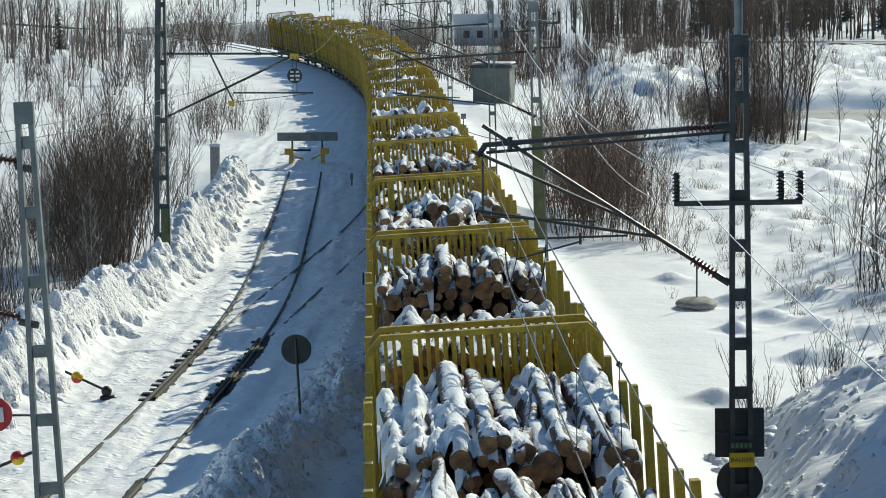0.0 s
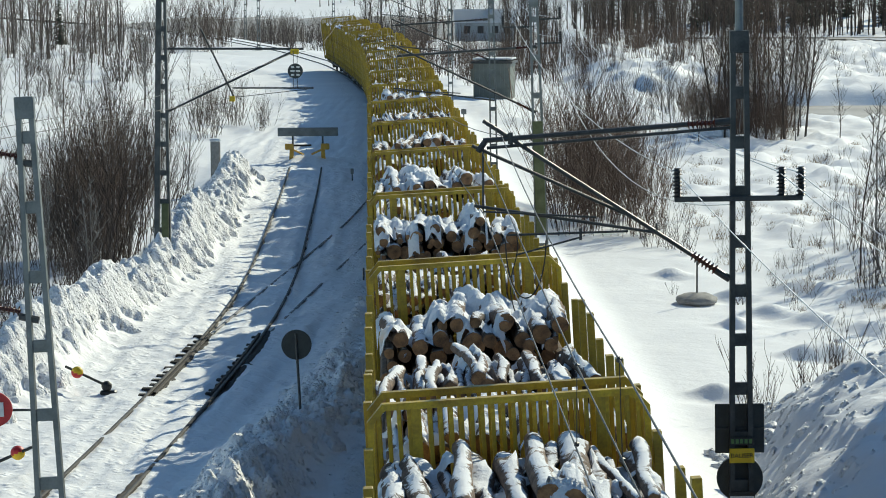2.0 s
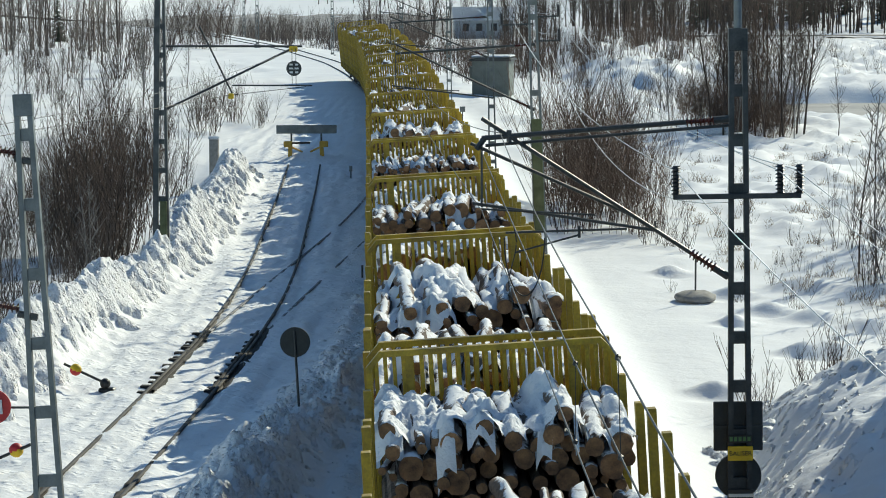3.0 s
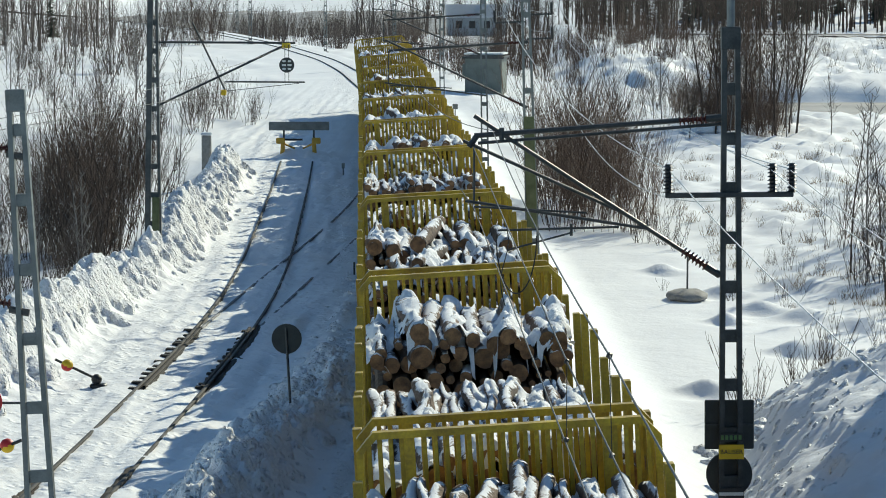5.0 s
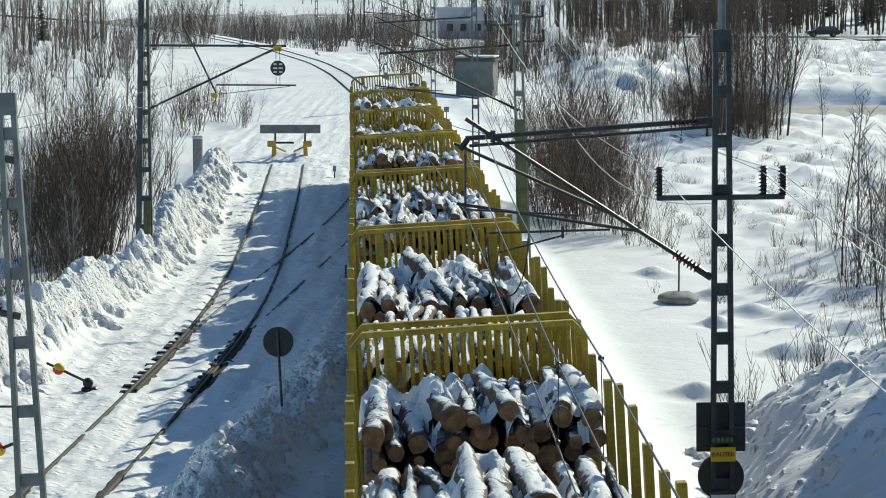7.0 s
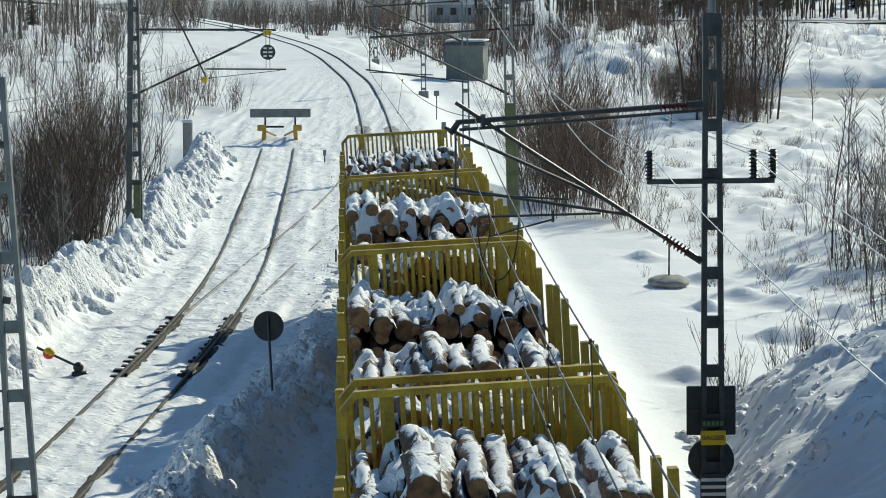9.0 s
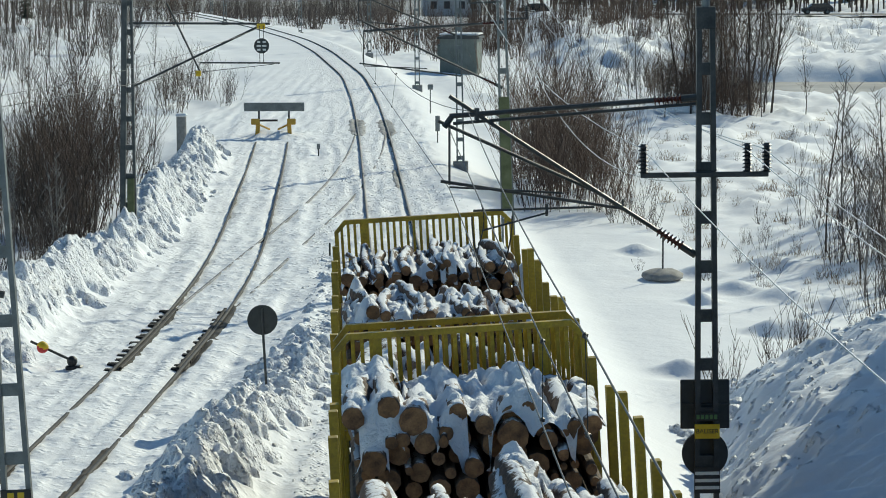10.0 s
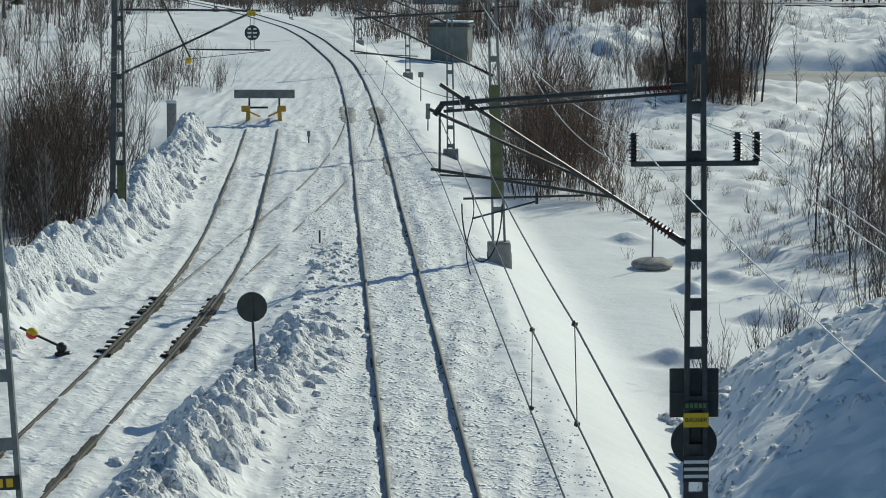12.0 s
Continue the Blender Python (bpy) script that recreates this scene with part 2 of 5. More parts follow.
def numpy_mesh(name, verts, faces, mats, smooth=True, index=None):
    me = bpy.data.meshes.new(name)
    me.vertices.add(len(verts))
    me.vertices.foreach_set("co", np.asarray(verts, np.float32).ravel())
    faces = np.asarray(faces, np.int32)
    k = faces.shape[1]
    me.loops.add(faces.size)
    me.loops.foreach_set("vertex_index", faces.ravel())
    me.polygons.add(len(faces))
    me.polygons.foreach_set("loop_start", np.arange(0, faces.size, k, dtype=np.int32))
    me.polygons.foreach_set("loop_total", np.full(len(faces), k, np.int32))
    for m in mats:
        me.materials.append(m)
    if index is not None:
        me.polygons.foreach_set("material_index", np.asarray(index, np.int32))
    if smooth:
        me.polygons.foreach_set("use_smooth", [True] * len(faces))
    me.update(calc_edges=True)
    me.validate()
    return me


def value_noise(x, y, seed=0):
    """Smooth noise in -1..1 on arrays."""
    xi, yi = np.floor(x), np.floor(y)
    fx, fy = x - xi, y - yi
    fx, fy = fx * fx * (3 - 2 * fx), fy * fy * (3 - 2 * fy)

    def h(a, b):
        v = np.sin(a * 127.1 + b * 311.7 + seed * 74.7) * 43758.5453
        return (v - np.floor(v)) * 2 - 1
    return (h(xi, yi) * (1 - fx) + h(xi + 1, yi) * fx) * (1 - fy) + (h(xi, yi + 1) * (1 - fx) + h(xi + 1, yi + 1) * fx) * fy


def fractal(x, y, octaves=4, seed=0):
    return sum(value_noise(x * 2 ** i + 17.3 * i, y * 2 ** i - 9.1 * i, seed + i) * 0.5 ** i for i in range(octaves))


def ramp01(v, a, b):
    t = np.clip((v - a) / (b - a), 0, 1)
    return t * t * (3 - 2 * t)


# ---- the line of the tracks ----
MAIN_Y = (-460, -60, 0, 30, 43.8, 52.1, 59.6, 68.4, 75.8, 83.3, 92.4, 103.8, 123, 136, 155, 180, 217, 240, 275, 330, 390, 460)
MAIN_X = (22.4, 4.4, 1.75, 0.42, -0.19, -0.56, -0.89, -1.29, -1.6, -1.95, -2.35, -2.84, -3.68, -4.3, -5.3, -6.9, -10.8, -14.0, -20.9, -35.5, -59, -94)


def smooth_table(ys, xs):
    g = np.arange(ys[0], ys[-1] + 1, 1.0)
    v = np.interp(g, ys, xs)
    k = np.ones(15) / 15
    pad = np.concatenate([v[0] - (v[1] - v[0]) * np.arange(7, 0, -1), v, v[-1] + (v[-1] - v[-2]) * np.arange(1, 8)])
    return g, np.convolve(pad, k, "valid")


MG, MX = smooth_table(MAIN_Y, MAIN_X)


def main_x(y):
    return np.interp(y, MG, MX)


def rail_z(y):
    """The line climbs a little beyond the points."""
    y = np.asarray(y, float)
    return 0.0068 * 0.5 * ((y - 100) + np.sqrt((y - 100) ** 2 + 400))


SL_Y = (-160, 30, 46, 57.4, 63.7, 68.2, 79.9, 96.4, 110, 124)
SIDE_X = (-16, -8.0, -7.2, -6.78, -6.58, -6.46, -6.62, -7.36, -7.95, -8.65)
SG, SX = smooth_table(SL_Y, SIDE_X)


def side_x(y):
    return np.interp(y, SG, SX)


TURN_Y = (66, 76, 84, 93, 103, 111, 120, 131)
TURN_X = (-6.5, -5.9, -5.35, -4.7, -4.25, -4.05, -3.95, -4.15)


def turn_x(y):
    return np.interp(y, *smooth_table(TURN_Y, TURN_X))

# ---- ground ----
BANK_Y = (38, 46, 58, 68, 79, 95, 112, 118)
BANK_X = (-12.2, -11.7, -11.0, -10.5, -10.0, -10.25, -11.0, -11.3)


def ground_z(x, y, detail=True):
    x, y = np.asarray(x, float), np.asarray(y, float)
    zt = rail_z(y)
    d = x - main_x(y)
    z = zt - 0.07 + 0 * x
    # shoulder and the low field on the sun side
    z = z - (1.15 + zt * 0.5) * ramp01(d, 2.3, 6.0) * (1 - 0.3 * ramp01(y, 120, 165) * (1 - ramp01(d, 8, 16)))
    z = z - 0.5 * ramp01(d, 8, 22) * ramp01(y, 90, 150)
    # foot of the road bank beside the bridge
    lift = np.clip(x - 4.55 + (48 - y) * 0.10, 0, None)
    bank = 3.6 * (1 - np.exp(-lift * 0.52)) * (1 - ramp01(y, 50, 66))
    # steep rise from x 9.3, out of view, added to shade the lower bank
    z = z + bank * ramp01(d, 3, 5) + 8.5 * ramp01(x, 9.3, 13.6) * (1 - ramp01(y, 51, 64))
    # bank of the river on the far side, river bed
    river = ramp01(x, 14, 24) * ramp01(y, 188, 197) * (1 - ramp01(y, 219, 223))
    z = z - 1.1 * river
    z = z + (1.5 - 0.75 * ramp01(x, 20, 27)) * ramp01(x, 7, 13) * ramp01(y, 219, 230)
    far = ramp01(y, 395, 410) * (1 - ramp01(y, 660, 690)) * ramp01(-x, -60, -20)
    z = z - 1.6 * far
    # the left side: ditch behind the ploughed bank, then a hillside
    left = np.minimum(-x + np.interp(y, BANK_Y, BANK_X), -d - 4 + 40 * (1 - ramp01(y, 110, 150)))
    z = z - 0.7 * ramp01(left, 0.8, 2.5) * (1 - ramp01(y, 118, 140))
    z = z + np.clip(left - 4, 0, 60) * 0.075 * ramp01(y, 60, 130) * (1 - 0.8 * ramp01(y, 360, 420))
    # hills behind
    z = z + 55 * ramp01(y, 700, 1500) + 7 * ramp01(y, 400, 620) * ramp01(x, 0, 40)
    if not detail:
        return z
    near = 1 - ramp01(y, 120, 220)
    # ploughed bank along the siding
    bx = np.interp(y, BANK_Y, BANK_X)
    on = ramp01(y, 30, 40) * (1 - ramp01(y, 113, 118))
    def billow(fx, fy, seed):
        return sum(np.abs(value_noise(x * fx * 2 ** i + 3.1 * i, y * fy * 2 ** i, seed + i)) * 0.52 ** i for i in range(4))
    prof = np.exp(-np.abs((x - bx) / 0.72) ** 2.6)
    z = z + on * prof * (0.62 + 0.55 * value_noise(x * 0.5, y * 0.33, 51)) + on * np.exp(-((x - bx) / 0.85) ** 2) * 0.42 * billow(1.6, 1.2, 8)
    # ridge between the siding and the main line
    rx = np.interp(y, (36, 47, 55, 60, 68), (-4.75, -4.25, -3.5, -3.25, -3.3))
    on = ramp01(y, 30, 38) * (1 - 0.35 * ramp01(y, 48, 55)) * (1 - ramp01(y, 56, 62) * 0.75) * (1 - ramp01(y, 68, 76))
    z = z + on * np.exp(-np.abs((x - rx) / 0.72) ** 2.6) * (0.34 + 0.22 * (1 - ramp01(y, 46, 52)) + 0.22 * value_noise(x * 0.7, y * 0.5, 21)) + on * np.exp(-((x - rx) / 0.85) ** 2) * 0.40 * billow(1.9, 1.4, 25)
    # trodden and slumped snow on the road bank
    z = z + 0.16 * ramp01(bank, 0.3, 1.2) * (billow(1.3, 0.7, 61) - 0.4)
    # mounds over stumps and stones in the field
    for hx, hy, hr in ((8.8, 80, 0.6), (8.7, 71, 0.5), (9.4, 71.5, 0.6), (5.75, 64.5, 0.55), (9.9, 78, 0.7), (8.0, 84, 0.6), (10.6, 86, 0.8), (7.4, 77, 0.4), (11.2, 76, 0.6), (6.4, 90, 0.5)):
        z = z + 0.30 * np.exp(-(((x - hx) / hr) ** 2 + ((y - hy) / (hr * 0.9)) ** 2)) - 0.14 * np.exp(-(((x - hx) / (hr * 1.3)) ** 2 + ((y - hy + 1.6 * hr) / hr) ** 2))
    # plough and dust texture in the yard, drifts elsewhere
    yard = (1 - ramp01(d, 2.2, 3.5)) * ramp01(d, -11, -9)
    z = z + yard * near * (0.035 * fractal(x * 2.2, y * 1.1, 3, 5) + 0.05 * np.clip(fractal(x * 4.5, y * 3.4, 2, 6) - 0.1, 0, 1))
    z = z + yard * near * 0.05 * fractal((x - side_x(y)) * 2.8, y * 0.12, 3, 61)
    z = z + 0.35 * np.exp(-((x + 8.8) / 1.5) ** 2 - ((y - 126.6) / 1.3) ** 2)
    wild = ramp01(d, 4, 9) + ramp01(left, 1.5, 4)
    z = z + wild * (0.25 + 0.75 * ramp01(y, 85, 130)) * (0.22 * fractal(x * 0.28, y * 0.16, 4, 11) + 0.05 * fractal(x * 1.1, y * 0.5, 2, 12))
    drift = ramp01(x, 8, 14) * (ramp01(y, 78, 98) * (1 - ramp01(y, 340, 360)))
    z = z + drift * (0.40 * np.abs(fractal(x * 0.5, y * 0.2, 3, 14)) + 0.26 * np.abs(fractal(x * 0.9, y * 0.42, 3, 17))) * (1 - river)
    z = z + ramp01(x, 6, 12) * ramp01(y, 221, 228) * (1 - ramp01(y, 300, 345)) * (0.30 * fractal(x * 0.25, y * 0.12, 4, 41) + 0.55 * np.abs(fractal(x * 0.55, y * 0.2, 4, 43)) + 0.16 * np.abs(fractal(x * 1.7, y * 0.6, 2, 47)))
    # wind crust on the road bank
    z = z + ramp01(bank, 0.1, 0.8) * (0.09 * fractal(x * 1.6 + y * 0.5, y * 0.9 - x, 4, 31) + 0.11 * np.abs(fractal(x * 3.0 + y * 1.0, y * 1.7 - x * 1.5, 3, 33)))
    # grooves beside the rails
    for c, deep in ((main_x(y), 0.052), (side_x(y), 0.045)):
        for s in (-0.75, 0.75):
            ok = (y < 122) | (deep > 0.05)
            z = z - deep * ok * np.exp(-((x - c - s + 0.05) / 0.10) ** 2) * (1 - ramp01(y, 200, 260))
    return z


def axis(marks):
    out = [marks[0][0]]
    for (a, _), (b, step) in zip(marks, marks[1:]):
        k = max(1, int(round((b - a) / step)))
        out += list(a + (b - a) * (np.arange(k) + 1) / k)
    return np.array(out)


gx = axis([(-2500, 0), (-300, 400), (-90, 15), (-30, 1.5), (-14, 0.5), (5, 0.11), (10, 0.2), (24, 0.5), (70, 0.8), (300, 20), (2500, 400)])
gy = axis([(-700, 0), (-40, 60), (34, 6), (84, 0.14), (130, 0.28), (240, 0.8), (350, 1.6), (480, 4), (900, 20), (4000, 300)])
GX, GY = np.meshgrid(gx, gy)
GZ = ground_z(GX, GY)
nx, ny = len(gx), len(gy)
ii = (np.arange(ny - 1)[:, None] * nx + np.arange(nx - 1)[None, :]).ravel()
MD = (GX - main_x(GY))[:-1, :-1].ravel()
MY = GY[:-1, :-1].ravel()
YARD = ((MD < 2.2 + 0.6 * value_noise(MY * 0.4, MD * 0, 2)) & (GX[:-1, :-1].ravel() > np.interp(MY, BANK_Y, BANK_X) - 0.3) & (MD > -11) & (MY < 240)).astype(int)
YARD[(YARD == 1) & (MD < -2.4 + 0.5 * value_noise(MY * 0.3, MD * 0, 4))] = 2
ground = new("ground", numpy_mesh("ground", np.stack([GX, GY, GZ], -1).reshape(-1, 3), np.stack([ii, ii + 1, ii + nx + 1, ii + nx], 1), [SNOW, YARDSNOW, LANESNOW], True, YARD))
tagged(ground, "deep white snow over the railway yard and fields", "ground", kind="structure")


def gz(x, y):
    return float(ground_z(np.array([x]), np.array([y]))[0])


def sheet(name, xs, ys, z, material, label, category, kind="structure"):
    """A flat patch with a wavy outline, laid a little into its surroundings."""
    gxx, gyy = np.meshgrid(np.linspace(*xs), np.linspace(*ys))
    k, j = gxx.shape[1], gxx.shape[0]
    i0 = (np.arange(j - 1)[:, None] * k + np.arange(k - 1)[None, :]).ravel()
    ob = new(name, numpy_mesh(name, np.stack([gxx, gyy, np.full_like(gxx, z) if np.isscalar(z) else z(gxx, gyy)], -1).reshape(-1, 3), np.stack([i0, i0 + 1, i0 + k + 1, i0 + k], 1), [material]))
    return tagged(ob, label, category, kind=kind)


sheet("water", (12, 110, 40), (190, 222, 12), -1.95, WATER, "brown river water with ice edges", "river")
sheet("water", (-120, 90, 20), (385, 700, 20), lambda x, y: 0 * x + float(ground_z(np.array([0.0]), np.array([520.0]), False)[0]) + 0.5, WATER, "wide brown river reflecting bare trees", "river")
sheet("road", (18, 140, 80), (357, 365, 5), lambda x, y: ground_z(x, y, False) + 0.35, ASPHALT, "wet dark road along the snow field", "road")

# ---- rails ----


def rail(name, xs, ys, label, worn, parent=None, drop=0.0, side=None):
    """A rail with head, web and foot swept along a line."""
    prof = [(-0.036, 0.0), (0.036, 0.0), (0.036, -0.035), (0.01, -0.05), (0.01, -0.13), (0.07, -0.15), (0.07, -0.165), (-0.07, -0.165), (-0.07, -0.15), (-0.01, -0.13), (-0.01, -0.05), (-0.036, -0.035)]
    k = len(prof)
    dx = np.gradient(xs, ys)
    zs = rail_z(ys) - drop
    verts = []
    for x, y, z, g in zip(xs, ys, zs, dx):
        c = 1 / math.sqrt(1 + g * g)
        verts += [(x + a * c, y - a * g * c, z + b) for a, b in prof]
    faces, index = [], []
    for i in range(len(ys) - 1):
        for j in range(k):
            a, b = i * k + j, i * k + (j + 1) % k
            faces.append((a, b, b + k, a + k))
            index.append(1 if j == 0 else 0)
    ob = new(name, numpy_mesh(name, verts, faces, [side or STEEL, worn], False, index))
    ob.parent = parent
    return ob


def track(name, fx, y0, y1, label, worn, drop=0.0, side=None):
    t = tagged(new(name), label, "railway track")
    ys = np.arange(y0, y1, 1.5)
    c = fx(ys)
    n = 1 / np.sqrt(1 + np.gradient(c, ys) ** 2)
    for s in (-0.7535, 0.7535):
        rail("rail", c + s / n, ys, "", worn, t, drop, side)
    return t


main_track = track("main_track", main_x, -440, 455, "straight main railway track in packed snow curving away", RAILTOP)
siding = track("siding_track", side_x, -150, 123.5, "snow-covered siding track ending at a buffer stop", RAILDULL, 0.006)
turnout = track("turnout_track", turn_x, 67, 131, "turnout rails joining siding and main line", FROSTRAIL, 0.052, FROSTRAIL)


def slab(name, x0, x1, y0, y1, fx, parent, material, seed, lift=0.02):
    """An uneven patch of bare ballast where snow has melted."""
    ys, us = np.linspace(y0, y1, 40), np.linspace(0, 1, 10)
    v = []
    for i, y in enumerate(ys):
        w = 0.06 * math.sin(i * 1.7 + seed) + 0.05 * math.sin(i * 0.6 + seed * 2)
        e = 1 - 0.5 * max(0, abs(i - 19.5) / 19.5 - 0.7) / 0.3
        for u in us:
            x = float(fx(y)) + x0 + (x1 - x0) * (0.5 + (u - 0.5) * e) + (w if u in (0, 1) else 0)
            v.append((x, y, gz(x, y) + lift - 0.05 * (2 * u - 1) ** 6))
    f = [(i * 10 + j, i * 10 + j + 1, i * 10 + j + 11, i * 10 + j + 10) for i in range(39) for j in range(9)]
    ob = new(name, numpy_mesh(name, v, f, [material]))
    ob.parent = parent
    return ob


# heated tongues of the switch, with sleeper ends and rods laid bare
sleeper_bm = bmesh.new()
box(sleeper_bm, 0, 0, 0, 0.24, 0.2, 0.1, bevel=0.015)
SLEEPER = mesh_of(sleeper_bm, "sleeper", [WETGROUND])
for s in (-0.75, 0.75):
    slab("bare_ballast", s - 0.13, s + 0.22, 57.0, 67.5, side_x, siding, WETGROUND, s * 3)
    tongue_y = np.arange(57.2, 67.5, 0.8)
    rail("switch_tongue", side_x(tongue_y) + s * 0.86 + 0.02 * (67 - tongue_y) * 0.1, tongue_y, "", RUST, siding)
    for k in range(15):
        y = 57.3 + 0.65 * k
        piece("sleeper_end", SLEEPER, siding, pose(float(side_x(y)) + s - 0.13 - 0.04 * math.sin(k * 2.3), y, gz(float(side_x(y)) + s - 0.25, y) - 0.015))
for s in (-0.75, 0.75):
    slab("bare_ballast", s - 0.2, s + 0.06, 43.0, 48.0 if s > 0 else 47.2, side_x, siding, RUST, s * 5)
for s in (-0.75, 0.75):
    slab("bare_ballast", s - 0.42, s + 0.42, 127.5, 138.5, main_x, turnout, DIRTYSNOW, s * 7, 0.04)
slab("bare_ballast", 0.45, 0.72, 101, 109, main_x, turnout, DIRTYSNOW, 2, 0.03)

# ---- the train ----
WAGON, SPEED, REAR = 13.5, 23.2, 33.8 + 23.2 * 10.5
PY = np.arange(-440.0, 455.0, 0.5)
PX, PZ = main_x(PY), rail_z(PY)
PS = np.concatenate([[0], np.cumsum(np.sqrt(np.diff(PX) ** 2 + np.diff(PY) ** 2))])
PS = PS - np.interp(0, PY, PS)


def on_line(s):
    return Vector((float(np.interp(s, PS, PX)), float(np.interp(s, PS, PY)), float(np.interp(s, PS, PZ))))


def wagon_pose(s):
    a, b = on_line(s - 4.5), on_line(s + 4.5)
    c, d = (a + b) / 2, b - a
    cant = 0.058 + 0.04 * float(ramp01(c.y, 60, 170))
    return pose(c.x, c.y, c.z, math.degrees(math.atan2(d.z, d.y)), 0, 0) @ pose(0, 0, 0, 0, 0, math.degrees(math.atan2(-d.x, d.y))) @ pose(0, 0, 0, 0, -math.degrees(cant), 0)


TOP, HALF = 4.63, 6.35


def bar_mesh(w, t, h):
    bm = bmesh.new()
    box(bm, 0, 0, h / 2, w, t, h, bevel=0.006)
    return mesh_of(bm, "bar", [YELLOW])


BAR, POST, LOWBAR = bar_mesh(0.048, 0.035, 1.14), bar_mesh(0.11, 0.08, 3.2), bar_mesh(0.06, 0.04, 1.95)
STAKE = bar_mesh(0.10, 0.15, 3.17)
STAKE_SHORT = bar_mesh(0.10, 0.15, 3.0)


def bulkhead(wagon, y):
    """The slatted end wall of a timber wagon."""
    outer = [(-1.57, 1.15), (-1.57, TOP - 0.2), (-1.39, TOP), (1.39, TOP), (1.57, TOP - 0.2), (1.57, 1.15)]
    inner = [(1.50, 1.15), (1.50, TOP - 0.22), (1.36, TOP - 0.075), (-1.36, TOP - 0.075), (-1.50, TOP - 0.22), (-1.50, 1.15)]
    bm = bmesh.new()
    o, i_ = [bm.verts.new((x, -0.06, z)) for x, z in outer], [bm.verts.new((x, -0.06, z)) for x, z in inner[::-1]]
    faces = [bm.faces.new((o[k], o[k + 1], i_[k + 1], i_[k])) for k in range(5)]
    e = bmesh.ops.extrude_face_region(bm, geom=faces)
    bmesh.ops.translate(bm, vec=(0, 0.12, 0), verts=[g for g in e["geom"] if isinstance(g, bmesh.types.BMVert)])
    bmesh.ops.recalc_face_normals(bm, faces=bm.faces)
    wall = part("bulkhead", bm, [YELLOW], wagon, "slatted yellow steel end wall", pose(0, y, 0))
    for z, w, t, h in ((TOP - 1.27, 2.98, 0.10, 0.12), (1.3, 2.96, 0.14, 0.25)):
        bm = bmesh.new()
        box(bm, 0, 0, z, w, t, h, bevel=0.01)
        part("cross_rail", bm, [YELLOW], wall)
    for i in range(26):
        x = -1.44 + 2.88 * i / 25
        if abs(abs(x) - 1.02) > 0.07:
            piece("bar", BAR, wall, pose(x, 0, TOP - 1.21))
    for x in (-1.02, 1.02):
        piece("post", POST, wall, pose(x, 0, TOP - 3.25))
    for i in range(13):
        piece("bar", LOWBAR, wall, pose(-1.32 + 2.64 * i / 12, 0, 1.4))
    return wall


STAKES_AT = (-5.7, -3.6, -2.2, -0.7, 0.7, 2.2, 3.6, 5.7)


def make_wagon():
    w = new("timber_wagon")
    bm = bmesh.new()
    box(bm, 0, 0, 1.12, 2.7, 2 * HALF + 0.2, 0.14, bevel=0.02)
    for s in (-1, 1):
        box(bm, s * 1.25, 0, 0.98, 0.12, 2 * HALF, 0.34, bevel=0.01)
        box(bm, s * 0.45, 0, 0.9, 0.12, 2 * HALF, 0.3, bevel=0.01)
    for y in STAKES_AT:
        box(bm, 0, y, 1.22, 3.16, 0.22, 0.16, bevel=0.01)
    part("underframe", bm, [UNDER], w)
    for y in (-HALF, HALF):
        bulkhead(w, y)
        for s in (-0.87, 0.87):
            bm = bmesh.new()
            e = 1 if y > 0 else -1
            rod(bm, (s, y, 1.05), (s, y + e * 0.3, 1.05), 0.07, n=10)
            rod(bm, (s, y + e * 0.3, 1.05), (s, y + e * 0.36, 1.05), 0.2, n=14)
            part("buffer", bm, [UNDER], w)
    k = 0
    for y in STAKES_AT:
        for s in (-1, 1):
            piece("stake", STAKE if k % 4 < 2 else STAKE_SHORT, w, pose(s * 1.565, y, 1.25, 0, 0, 0))
        k += 1
    for y in (-4.0, 4.0):
        bm = bmesh.new()
        rod(bm, (-1.0, y, 0.46), (1.0, y, 0.46), 0.08, n=10)
        ax = part("axle", bm, [UNDER], w)
        for s in (-0.75, 0.75):
            bm = bmesh.new()
            rod(bm, (s - 0.06, y, 0.46), (s + 0.06, y, 0.46), 0.46, n=24)
            rod(bm, (s - 0.09, y, 0.46), (s + 0.09, y, 0.46), 0.16, n=12)
            part("wheel", bm, [STEEL], ax)
            bm = bmesh.new()
            box(bm, s * 1.33, y, 0.52, 0.16, 1.2, 0.14, bevel=0.02)
            box(bm, s * 1.33, y, 0.52, 0.2, 0.26, 0.3, bevel=0.02)
            part("spring", bm, [UNDER], w)
    return w


